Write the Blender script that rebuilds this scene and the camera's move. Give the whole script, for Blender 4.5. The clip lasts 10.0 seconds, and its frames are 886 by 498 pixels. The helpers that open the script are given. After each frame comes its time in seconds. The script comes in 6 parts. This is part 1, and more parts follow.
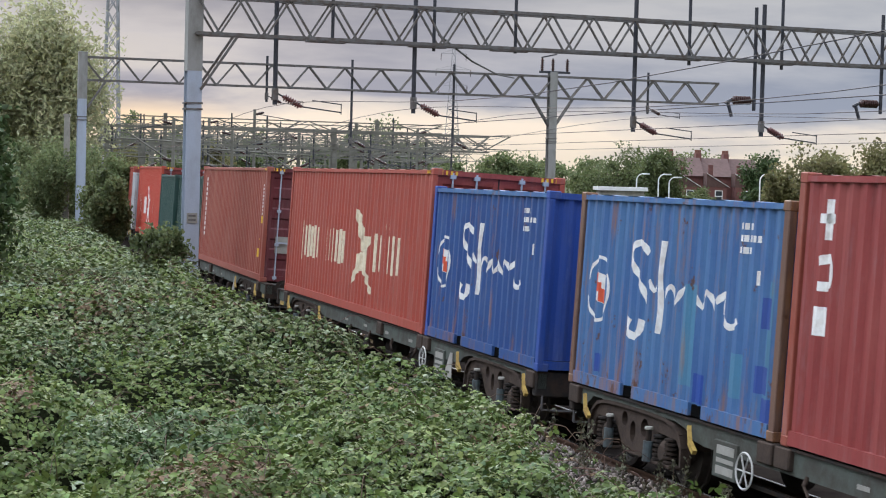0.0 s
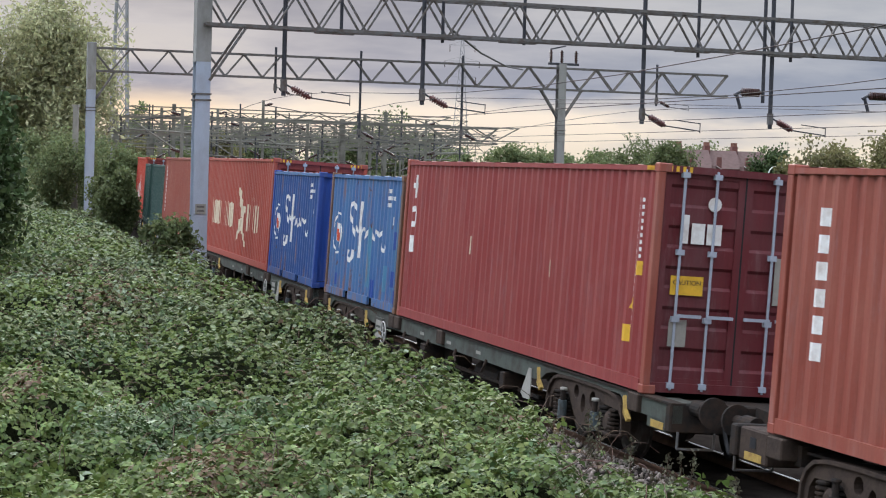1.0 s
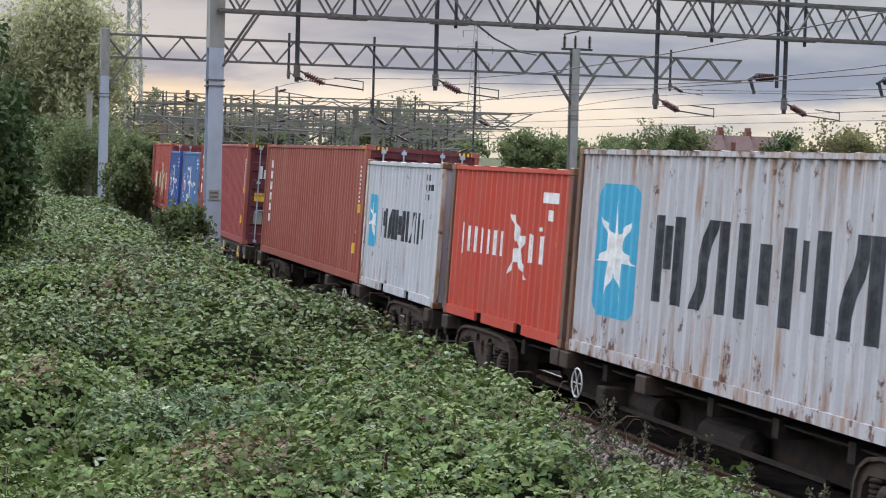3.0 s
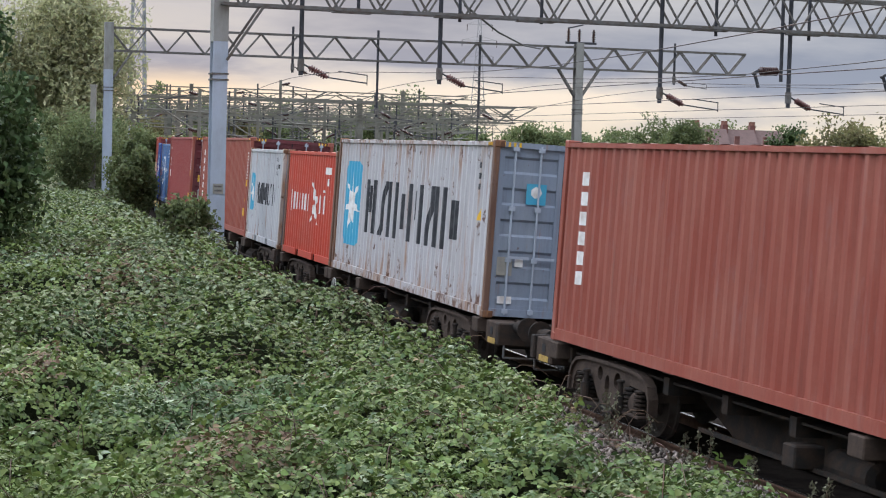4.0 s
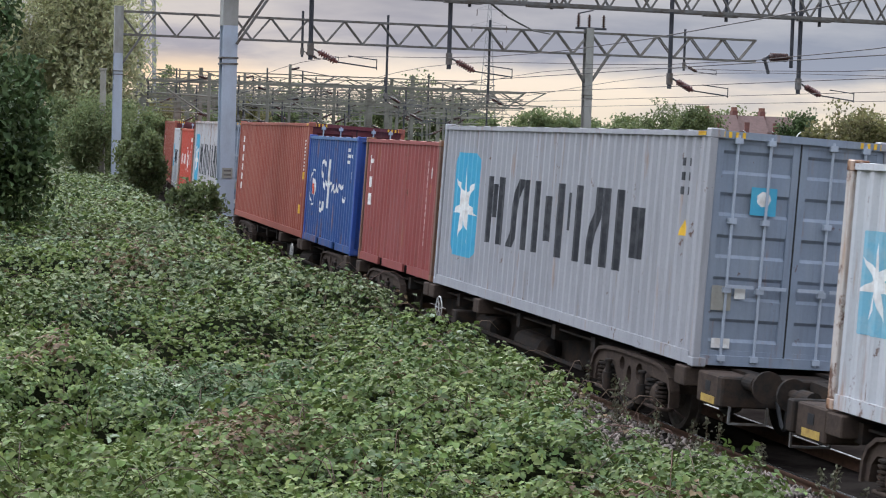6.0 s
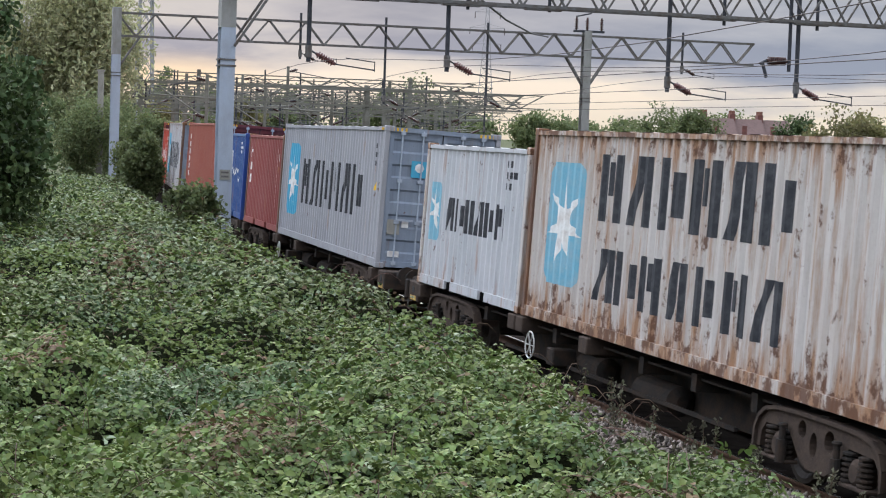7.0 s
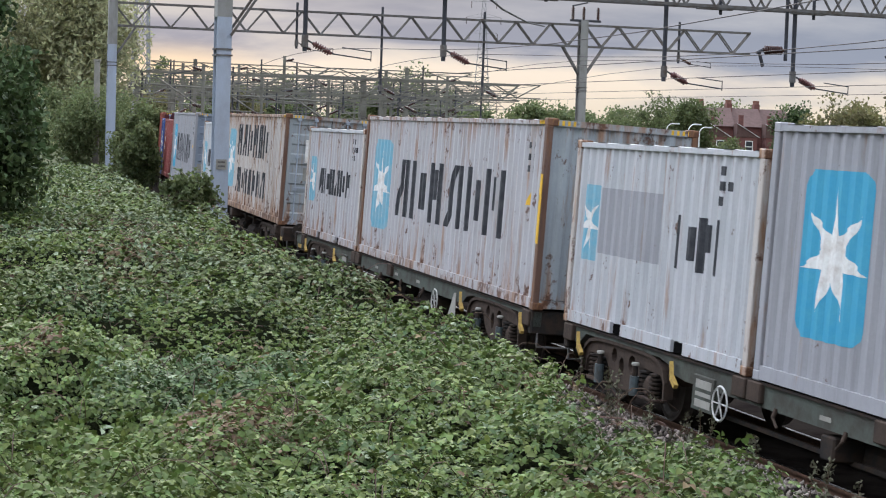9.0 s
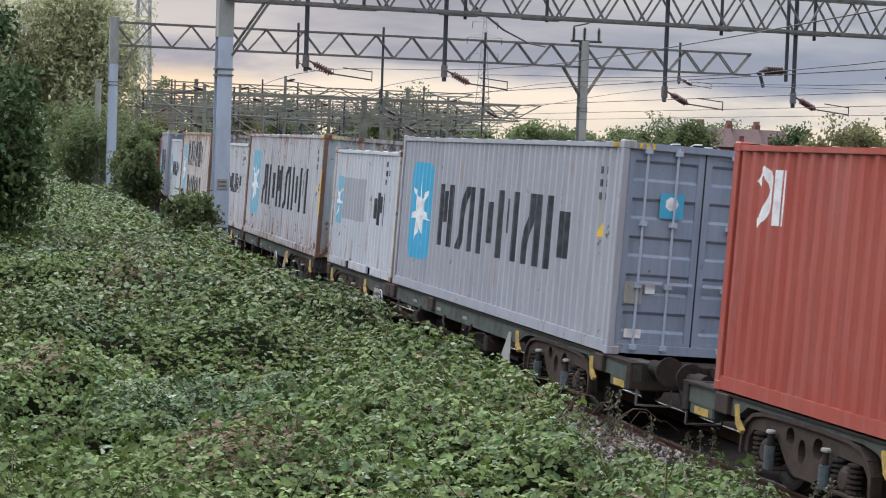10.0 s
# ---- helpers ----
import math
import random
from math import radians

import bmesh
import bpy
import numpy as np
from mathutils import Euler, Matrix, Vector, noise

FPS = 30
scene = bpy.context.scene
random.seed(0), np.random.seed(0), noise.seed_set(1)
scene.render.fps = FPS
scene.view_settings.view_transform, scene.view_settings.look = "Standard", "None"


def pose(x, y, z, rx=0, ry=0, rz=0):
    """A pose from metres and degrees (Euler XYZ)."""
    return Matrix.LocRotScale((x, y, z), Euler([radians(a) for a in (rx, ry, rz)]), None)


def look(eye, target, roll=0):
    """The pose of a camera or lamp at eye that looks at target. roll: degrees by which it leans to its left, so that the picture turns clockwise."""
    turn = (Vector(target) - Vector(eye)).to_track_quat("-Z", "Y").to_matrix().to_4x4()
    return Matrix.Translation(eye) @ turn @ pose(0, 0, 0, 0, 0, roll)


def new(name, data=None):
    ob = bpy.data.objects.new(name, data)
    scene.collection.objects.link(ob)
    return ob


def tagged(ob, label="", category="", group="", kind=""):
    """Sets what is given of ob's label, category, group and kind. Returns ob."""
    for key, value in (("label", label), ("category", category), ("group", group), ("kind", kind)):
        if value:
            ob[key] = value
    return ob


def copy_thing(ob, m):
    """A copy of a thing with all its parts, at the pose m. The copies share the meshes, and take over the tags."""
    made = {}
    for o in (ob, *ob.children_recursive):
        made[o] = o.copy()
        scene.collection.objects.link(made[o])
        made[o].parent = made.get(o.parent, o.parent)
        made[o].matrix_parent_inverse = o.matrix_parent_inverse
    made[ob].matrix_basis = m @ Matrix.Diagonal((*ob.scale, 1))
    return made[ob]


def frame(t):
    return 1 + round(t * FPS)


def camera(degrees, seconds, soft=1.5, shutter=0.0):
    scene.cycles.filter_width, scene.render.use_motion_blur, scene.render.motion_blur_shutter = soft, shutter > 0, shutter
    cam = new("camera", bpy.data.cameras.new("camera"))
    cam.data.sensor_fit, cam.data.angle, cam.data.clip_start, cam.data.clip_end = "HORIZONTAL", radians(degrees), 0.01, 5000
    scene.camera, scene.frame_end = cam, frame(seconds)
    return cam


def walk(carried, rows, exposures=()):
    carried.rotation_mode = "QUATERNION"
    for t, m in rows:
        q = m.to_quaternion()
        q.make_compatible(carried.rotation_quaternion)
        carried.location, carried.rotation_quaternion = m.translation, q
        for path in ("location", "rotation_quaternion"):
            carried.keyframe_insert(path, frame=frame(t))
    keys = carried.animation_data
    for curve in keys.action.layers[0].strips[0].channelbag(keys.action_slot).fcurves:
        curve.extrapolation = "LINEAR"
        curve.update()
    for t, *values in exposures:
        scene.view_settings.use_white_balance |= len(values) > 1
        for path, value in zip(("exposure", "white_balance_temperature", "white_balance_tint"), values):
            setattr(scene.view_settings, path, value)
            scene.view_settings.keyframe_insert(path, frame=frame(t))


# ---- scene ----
from itertools import product

cam = camera(25.8, 10.0, soft=1.1, shutter=0.04)
EYE_Z = 3.75
TURNS = [(0.0, 87.871, -1.462, -0.865), (0.5, 87.84, -1.53, -0.755), (1.0, 87.616, -1.609, -0.615), (1.5, 87.587, -1.644, -0.514),
         (2.0, 87.453, -1.656, -0.441), (2.5, 87.308, -1.555, -0.31), (4.0, 86.993, -1.535, -0.102), (4.5, 86.891, -1.537, 0.0),
         (5.0, 86.63, -1.554, 0.134), (5.5, 86.516, -1.631, 0.18), (7.0, 86.619, -1.944, 0.108), (7.5, 86.585, -1.935, 0.036),
         (8.0, 86.607, -2.018, 0.011), (8.5, 86.398, -1.998, 0.033), (9.0, 86.313, -1.894, 0.006), (9.5, 86.478, -1.822, -0.034),
         (10.0, 86.908, -1.987, 0.027)]
walk(cam, [(t, pose(0, 0, EYE_Z, rx, ry, rz)) for t, rx, ry, rz in TURNS])

# ---- world and light: overcast dusk, the low sun ahead behind cloud ----
SUN_AZ = radians(-8)          # from +y towards +x
SUN_EL = radians(7)
OVERHEAD = 6.3
world = bpy.data.worlds.new("dusk_sky")
scene.world = world
world.use_nodes = True


def sky_nodes():
    nt = world.node_tree
    nt.nodes.clear()
    N, Lk = nt.nodes.new, nt.links.new
    out = N("ShaderNodeOutputWorld")
    bg = N("ShaderNodeBackground")
    sky = N("ShaderNodeTexSky")
    sky.sky_type = "NISHITA"
    sky.sun_disc = False
    sky.sun_elevation = SUN_EL
    sky.sun_rotation = SUN_AZ
    sky.air_density, sky.dust_density = 1.5, 3.0
    tc = N("ShaderNodeTexCoord")
    sep = N("ShaderNodeSeparateXYZ")
    Lk(tc.outputs["Generated"], sep.inputs[0])
    # cloud cover: a soft layer, seen flatter towards the horizon
    mp = N("ShaderNodeMapping")
    mp.inputs["Scale"].default_value = (3.2, 3.2, 16.0)
    mp.inputs["Location"].default_value = (1.7, 0.3, 0.35)
    Lk(tc.outputs["Generated"], mp.inputs[0])
    nz = N("ShaderNodeTexNoise")
    nz.inputs["Scale"].default_value = 1.5
    nz.inputs["Detail"].default_value = 7
    nz.inputs["Roughness"].default_value = 0.55
    Lk(mp.outputs[0], nz.inputs[0])
    cloud = N("ShaderNodeValToRGB")
    cr = cloud.color_ramp
    cr.elements[0].position, cr.elements[0].color = 0.40, (0.345, 0.41, 0.535, 1)
    cr.elements[1].position, cr.elements[1].color = 0.62, (0.67, 0.703, 0.768, 1)
    Lk(nz.outputs["Fac"], cloud.inputs[0])
    # glow low over the horizon
    glow = N("ShaderNodeValToRGB")
    g = glow.color_ramp
    g.elements[0].position, g.elements[0].color = 0.0, (0.90, 0.80, 0.66, 1)
    g.elements[1].position, g.elements[1].color = 0.085, (0.62, 0.645, 0.68, 1)
    e = g.elements.new(0.028)
    e.color = (1.06, 0.95, 0.82, 1)
    e = g.elements.new(0.05)
    e.color = (0.75, 0.755, 0.735, 1)
    Lk(sep.outputs["Z"], glow.inputs[0])
    band = N("ShaderNodeMapRange")
    band.inputs["From Min"].default_value, band.inputs["From Max"].default_value = 0.026, 0.056
    addn = N("ShaderNodeMath")
    addn.operation = "MULTIPLY_ADD"
    Lk(nz.outputs["Fac"], addn.inputs[0])
    addn.inputs[1].default_value = -0.15
    Lk(sep.outputs["Z"], addn.inputs[2])
    shift = N("ShaderNodeMath")
    shift.operation = "ADD"
    shift.inputs[1].default_value = 0.077
    Lk(addn.outputs[0], shift.inputs[0])
    Lk(shift.outputs[0], band.inputs["Value"])
    mix = N("ShaderNodeMix")
    mix.data_type = "RGBA"
    Lk(band.outputs[0], mix.inputs["Factor"])
    Lk(glow.outputs[0], mix.inputs["A"])
    Lk(cloud.outputs[0], mix.inputs["B"])
    # the clear sky shows a little through the cover
    scale = N("ShaderNodeVectorMath")
    scale.operation = "SCALE"
    scale.inputs["Scale"].default_value = 0.08
    Lk(sky.outputs[0], scale.inputs[0])
    mix2 = N("ShaderNodeMix")
    mix2.data_type = "RGBA"
    mix2.inputs["Factor"].default_value = 0.97
    Lk(scale.outputs[0], mix2.inputs["A"])
    Lk(mix.outputs["Result"], mix2.inputs["B"])
    # an overcast sky is brighter overhead than near the horizon
    high = N("ShaderNodeMapRange")
    high.interpolation_type = "SMOOTHSTEP"
    high.inputs["From Min"].default_value, high.inputs["From Max"].default_value = 0.12, 0.62
    high.inputs["To Min"].default_value, high.inputs["To Max"].default_value = 0.85, OVERHEAD
    Lk(sep.outputs["Z"], high.inputs["Value"])
    # the low sun glows through a thin place in the cloud
    at = N("ShaderNodeVectorMath")
    at.operation = "SUBTRACT"
    at.inputs[1].default_value = (math.sin(SUN_AZ), math.cos(SUN_AZ), 0.026)
    Lk(tc.outputs["Generated"], at.inputs[0])
    flat = N("ShaderNodeVectorMath")
    flat.operation = "MULTIPLY"
    flat.inputs[1].default_value = (1.0, 1.0, 4.5)
    Lk(at.outputs[0], flat.inputs[0])
    far = N("ShaderNodeVectorMath")
    far.operation = "LENGTH"
    Lk(flat.outputs[0], far.inputs[0])
    spot = N("ShaderNodeMapRange")
    spot.interpolation_type = "SMOOTHSTEP"
    spot.inputs["From Min"].default_value, spot.inputs["From Max"].default_value = 0.0, 0.07
    spot.inputs["To Min"].default_value, spot.inputs["To Max"].default_value = 0.72, 0.0
    Lk(far.outputs["Value"], spot.inputs["Value"])
    mix3 = N("ShaderNodeMix")
    mix3.data_type = "RGBA"
    mix3.inputs["B"].default_value = (1.25, 0.92, 0.58, 1)
    Lk(spot.outputs[0], mix3.inputs["Factor"])
    Lk(mix2.outputs["Result"], mix3.inputs["A"])
    Lk(mix3.outputs["Result"], bg.inputs["Color"])
    # and brighter on the side of the hidden sun
    dot = N("ShaderNodeVectorMath")
    dot.operation = "DOT_PRODUCT"
    dot.inputs[1].default_value = (math.sin(SUN_AZ - 0.5), math.cos(SUN_AZ - 0.5), 0)
    Lk(tc.outputs["Generated"], dot.inputs[0])
    side = N("ShaderNodeMapRange")
    side.inputs["From Min"].default_value, side.inputs["From Max"].default_value = -0.9, 0.9
    side.inputs["To Min"].default_value, side.inputs["To Max"].default_value = 0.55, 1.52
    Lk(dot.outputs["Value"], side.inputs["Value"])
    lift = N("ShaderNodeMapRange")
    lift.inputs["From Min"].default_value, lift.inputs["From Max"].default_value = 0.12, 0.35
    Lk(sep.outputs["Z"], lift.inputs["Value"])
    part_w = N("ShaderNodeMix")
    part_w.inputs["A"].default_value = 1.0
    Lk(lift.outputs[0], part_w.inputs["Factor"])
    Lk(side.outputs[0], part_w.inputs["B"])
    power = N("ShaderNodeMath")
    power.operation = "MULTIPLY"
    Lk(high.outputs[0], power.inputs[0])
    Lk(part_w.outputs["Result"], power.inputs[1])
    # the cover thins towards the horizon
    veil = N("ShaderNodeMapRange")
    veil.inputs["From Min"].default_value, veil.inputs["From Max"].default_value = 0.02, 0.10
    veil.inputs["To Min"].default_value, veil.inputs["To Max"].default_value = 1.10, 0.84
    Lk(sep.outputs["Z"], veil.inputs["Value"])
    power2 = N("ShaderNodeMath")
    power2.operation = "MULTIPLY"
    Lk(power.outputs[0], power2.inputs[0])
    Lk(veil.outputs[0], power2.inputs[1])
    Lk(power2.outputs[0], bg.inputs["Strength"])
    Lk(bg.outputs[0], out.inputs[0])


sky_nodes()
sun = new("sun", bpy.data.lights.new("sun", "SUN"))
sun.data.energy = 1.1
sun.data.angle = radians(25)
sun.data.color = (1.0, 0.86, 0.7)
sun.matrix_world = look((math.sin(SUN_AZ) * 50, math.cos(SUN_AZ) * 50, 25), (0, 0, 0))
scene.view_settings.exposure = 0.0

# ---- materials ----


def mat(name, base, rough=0.7, metal=0.0, scale=4.0, vary=0.25, second=None, stretch=(1, 1, 1), bump=0.15, bump_scale=None,
        island=0.0, obj_rand=0.0, fine=30.0, amount=(0.42, 0.68), trans=0.0, spec=0.3):
    """Paint or other surface: a base colour, patches of a second one, fine grain and relief."""
    m = bpy.data.materials.new(name)
    m.use_nodes = True
    nt = m.node_tree
    N, Lk = nt.nodes.new, nt.links.new
    bsdf = nt.nodes["Principled BSDF"]
    bsdf.inputs["Metallic"].default_value = metal
    bsdf.inputs["Specular IOR Level"].default_value = spec
    tc = N("ShaderNodeTexCoord")
    mp = N("ShaderNodeMapping")
    mp.inputs["Scale"].default_value = stretch
    Lk(tc.outputs["Object"], mp.inputs[0])
    oi = N("ShaderNodeObjectInfo")
    off = N("ShaderNodeVectorMath")
    off.operation = "MULTIPLY_ADD"
    Lk(oi.outputs["Random"], off.inputs[0])
    off.inputs[1].default_value = (0.0, 37.0, 11.0) if not obj_rand else (17.0, 37.0, 11.0)
    Lk(mp.outputs[0], off.inputs[2])
    n1 = N("ShaderNodeTexNoise")
    n1.inputs["Scale"].default_value = scale
    n1.inputs["Detail"].default_value = 5
    n1.inputs["Roughness"].default_value = 0.65
    Lk(mp.outputs[0] if not obj_rand else off.outputs[0], n1.inputs[0])
    n2 = N("ShaderNodeTexNoise")
    n2.inputs["Scale"].default_value = fine
    n2.inputs["Detail"].default_value = 3
    Lk(tc.outputs["Object"], n2.inputs[0])
    ramp = N("ShaderNodeMapRange")
    ramp.inputs["From Min"].default_value, ramp.inputs["From Max"].default_value = amount
    Lk(n1.outputs["Fac"], ramp.inputs["Value"])
    mix = N("ShaderNodeMix")
    mix.data_type = "RGBA"
    c2 = second or tuple(c * (1 - vary) for c in base)
    mix.inputs["A"].default_value = (*base, 1)
    mix.inputs["B"].default_value = (*c2, 1)
    Lk(ramp.outputs[0], mix.inputs["Factor"])
    hsv = N("ShaderNodeHueSaturation")
    Lk(mix.outputs["Result"], hsv.inputs["Color"])
    val = N("ShaderNodeMapRange")
    val.inputs["To Min"].default_value, val.inputs["To Max"].default_value = 1 - vary * 0.5, 1 + vary * 0.5
    Lk(n2.outputs["Fac"], val.inputs["Value"])
    last = val.outputs[0]
    for src, amt in ((oi.outputs["Random"], obj_rand), (None, island)):
        if not amt:
            continue
        if src is None:
            geo = N("ShaderNodeNewGeometry")
            src = geo.outputs["Random Per Island"]
            hue = N("ShaderNodeMapRange")
            hue.inputs["To Min"].default_value, hue.inputs["To Max"].default_value = 0.5 - 0.025, 0.5 + 0.02
            mul7 = N("ShaderNodeMath")
            mul7.operation = "MULTIPLY"
            mul7.inputs[1].default_value = 7.31
            fr = N("ShaderNodeMath")
            fr.operation = "FRACT"
            Lk(src, mul7.inputs[0])
            Lk(mul7.outputs[0], fr.inputs[0])
            Lk(fr.outputs[0], hue.inputs["Value"])
            Lk(hue.outputs[0], hsv.inputs["Hue"])
        mr = N("ShaderNodeMapRange")
        mr.inputs["To Min"].default_value, mr.inputs["To Max"].default_value = 1 - amt, 1 + amt
        Lk(src, mr.inputs["Value"])
        mu = N("ShaderNodeMath")
        mu.operation = "MULTIPLY"
        Lk(last, mu.inputs[0])
        Lk(mr.outputs[0], mu.inputs[1])
        last = mu.outputs[0]
    Lk(last, hsv.inputs["Value"])
    Lk(hsv.outputs[0], bsdf.inputs["Base Color"])
    rr = N("ShaderNodeMapRange")
    rr.inputs["To Min"].default_value, rr.inputs["To Max"].default_value = max(rough - 0.12, 0.05), min(rough + 0.12, 1)
    Lk(n1.outputs["Fac"], rr.inputs["Value"])
    Lk(rr.outputs[0], bsdf.inputs["Roughness"])
    if bump:
        bp = N("ShaderNodeBump")
        bp.inputs["Strength"].default_value = bump
        bp.inputs["Distance"].default_value = bump_scale or 0.01
        Lk(n2.outputs["Fac"], bp.inputs["Height"])
        Lk(bp.outputs[0], bsdf.inputs["Normal"])
    if trans:
        tr = N("ShaderNodeBsdfTranslucent")
        Lk(hsv.outputs[0], tr.inputs["Color"])
        ms = N("ShaderNodeMixShader")
        ms.inputs[0].default_value = trans
        Lk(bsdf.outputs[0], ms.inputs[1])
        Lk(tr.outputs[0], ms.inputs[2])
        Lk(ms.outputs[0], nt.nodes["Material Output"].inputs[0])
    return m


def paint(name, base, fade=None, rust=0.0, dirt=0.35, rough=0.55):
    """Container paint: faded upright streaks, dirt, and rust that runs down."""
    m = mat(name, base, rough, 0.0, 1.6, 0.16, second=fade or tuple(c * 0.75 + 0.03 for c in base), stretch=(1.0, 1.0, 0.28), bump=0.1, fine=24)
    nt = m.node_tree
    N, Lk = nt.nodes.new, nt.links.new
    bsdf = nt.nodes["Principled BSDF"]
    src = bsdf.inputs["Base Color"].links[0].from_socket
    tc = N("ShaderNodeTexCoord")
    oi = N("ShaderNodeObjectInfo")
    pale = tuple(c * 0.7 + 0.09 for c in base)
    layers = [((5.0, 5.0, 0.55), 0.56, 0.80, (0.035, 0.03, 0.026, 1), dirt),
              ((13.0, 13.0, 0.5), 0.50, 0.74, tuple(c * 0.55 for c in base) + (1,), 0.40),
              ((8.0, 8.0, 1.6), 0.54, 0.70, pale + (1,), 0.40)]
    if rust:
        layers.append(((6.5, 6.5, 0.7), 0.60 - 0.11 * rust, 0.72 - 0.06 * rust, (0.27, 0.125, 0.05, 1), 0.5 + 0.35 * rust))
        layers.append(((5.5, 5.5, 3.6), 0.66 - 0.07 * rust, 0.69 - 0.03 * rust, (0.10, 0.042, 0.022, 1), 0.9))
    for i, (sc, a, b, col, amt) in enumerate(layers):
        mp = N("ShaderNodeMapping")
        mp.inputs["Scale"].default_value = sc
        Lk(tc.outputs["Object"], mp.inputs[0])
        nz = N("ShaderNodeTexNoise")
        nz.inputs["Scale"].default_value = 0.8
        nz.inputs["Detail"].default_value = 6
        nz.inputs["Roughness"].default_value = 0.7
        Lk(mp.outputs[0], nz.inputs[0])
        mr = N("ShaderNodeMapRange")
        mr.inputs["From Min"].default_value, mr.inputs["From Max"].default_value = a, b
        mr.inputs["To Max"].default_value = amt
        value = nz.outputs["Fac"]
        if rust > 0.3 and i >= 3:
            # rust gathers along the rails at the foot and head of the sheet
            cut = N("ShaderNodeSeparateXYZ")
            Lk(tc.outputs["Object"], cut.inputs[0])
            band = N("ShaderNodeMapRange")
            band.inputs["From Min"].default_value, band.inputs["From Max"].default_value = 1.38, 2.9
            Lk(cut.outputs["Z"], band.inputs["Value"])
            foot = N("ShaderNodeMapRange")
            foot.inputs["From Min"].default_value, foot.inputs["From Max"].default_value = 0.75, 0.05
            Lk(cut.outputs["Z"], foot.inputs["Value"])
            more = N("ShaderNodeMath")
            more.operation = "MAXIMUM"
            Lk(foot.outputs[0], more.inputs[0])
            cube = N("ShaderNodeMath")
            cube.operation = "POWER"
            cube.inputs[1].default_value = 5.0
            Lk(band.outputs[0], cube.inputs[0])
            Lk(cube.outputs[0], more.inputs[1])
            add = N("ShaderNodeMath")
            add.operation = "MULTIPLY_ADD"
            add.inputs[1].default_value = 0.13 * rust
            Lk(more.outputs[0], add.inputs[0])
            Lk(nz.outputs["Fac"], add.inputs[2])
            value = add.outputs[0]
        Lk(value, mr.inputs["Value"])
        mx = N("ShaderNodeMix")
        mx.data_type = "RGBA"
        Lk(mr.outputs[0], mx.inputs["Factor"])
        Lk(src, mx.inputs["A"])
        mx.inputs["B"].default_value = col
        src = mx.outputs["Result"]
    Lk(src, bsdf.inputs["Base Color"])
    return m


P_BROWN = paint("brown_red_paint", (0.25, 0.060, 0.04), (0.30, 0.10, 0.07))
P_MAROON = paint("maroon_paint", (0.235, 0.040, 0.037), (0.28, 0.068, 0.058))
P_MAROON_FADE = paint("faded_maroon_paint", (0.235, 0.056, 0.05), (0.28, 0.085, 0.078), rust=0.15)
P_MAROON_END = paint("dark_maroon_paint", (0.12, 0.018, 0.022))
P_ORANGE = paint("orange_red_paint", (0.32, 0.060, 0.040), (0.34, 0.09, 0.065))
P_BRIGHT = paint("bright_red_orange_paint", (0.44, 0.055, 0.032), (0.41, 0.085, 0.055))
P_BLUE = paint("blue_paint", (0.026, 0.066, 0.20), (0.038, 0.092, 0.235), rust=0.35)
P_BLUE_LIGHT = paint("faded_blue_paint", (0.048, 0.115, 0.265), (0.075, 0.165, 0.30), rust=0.5)
P_TEAL = paint("pale_blue_repaint", (0.06, 0.185, 0.30), rust=0.2)
P_NAVY = paint("dark_blue_paint", (0.02, 0.06, 0.26))
P_GREEN = paint("dark_green_paint", (0.02, 0.055, 0.045))
P_WHITE = paint("white_grey_paint", (0.46, 0.455, 0.465), (0.38, 0.39, 0.40), rust=0.35, dirt=0.35)
P_WHITE_RUST = paint("rust_stained_white_paint", (0.43, 0.415, 0.425), (0.37, 0.352, 0.348), rust=0.65, dirt=0.35)
P_GREY = paint("light_grey_paint", (0.315, 0.31, 0.325), (0.268, 0.265, 0.28), rust=0.2, dirt=0.35)
P_GREY_RUST = paint("rusty_grey_paint", (0.475, 0.435, 0.405), (0.42, 0.36, 0.315), rust=1.0, dirt=0.35)
P_DOOR_GREY = paint("blue_grey_door_paint", (0.20, 0.235, 0.295), (0.235, 0.265, 0.31), rust=0.15)
P_DOOR_RUST = paint("rusty_pale_door_paint", (0.34, 0.37, 0.38), (0.28, 0.30, 0.31), rust=0.8)
P_RUST_POST = paint("rusted_post_paint", (0.15, 0.085, 0.06), (0.11, 0.055, 0.038), rust=0.6)
M_WHITE = mat("white_marking", (0.72, 0.71, 0.68), 0.6, scale=6, vary=0.2, second=(0.55, 0.5, 0.46))
M_PINK = mat("faded_pinkish_marking", (0.55, 0.36, 0.34), 0.6, scale=6, vary=0.2, second=(0.42, 0.22, 0.2))
M_CREAM = mat("cream_marking", (0.66, 0.58, 0.42), 0.6, scale=6, vary=0.2, second=(0.5, 0.4, 0.28))
M_BLACK = mat("black_marking", (0.022, 0.023, 0.028), 0.6, scale=6, vary=0.3, second=(0.06, 0.06, 0.065))
M_CYAN = mat("sky_blue_marking", (0.05, 0.30, 0.46), 0.55, scale=5, vary=0.15, second=(0.07, 0.33, 0.46))
M_CYAN_FADE = mat("faded_sky_blue_marking", (0.15, 0.36, 0.46), 0.6, scale=5, vary=0.2, second=(0.24, 0.38, 0.44))
M_RED = mat("red_marking", (0.6, 0.09, 0.04), 0.55, scale=6, vary=0.15)
M_YELLOW = mat("yellow_marking", (0.72, 0.42, 0.04), 0.55, scale=6, vary=0.2)
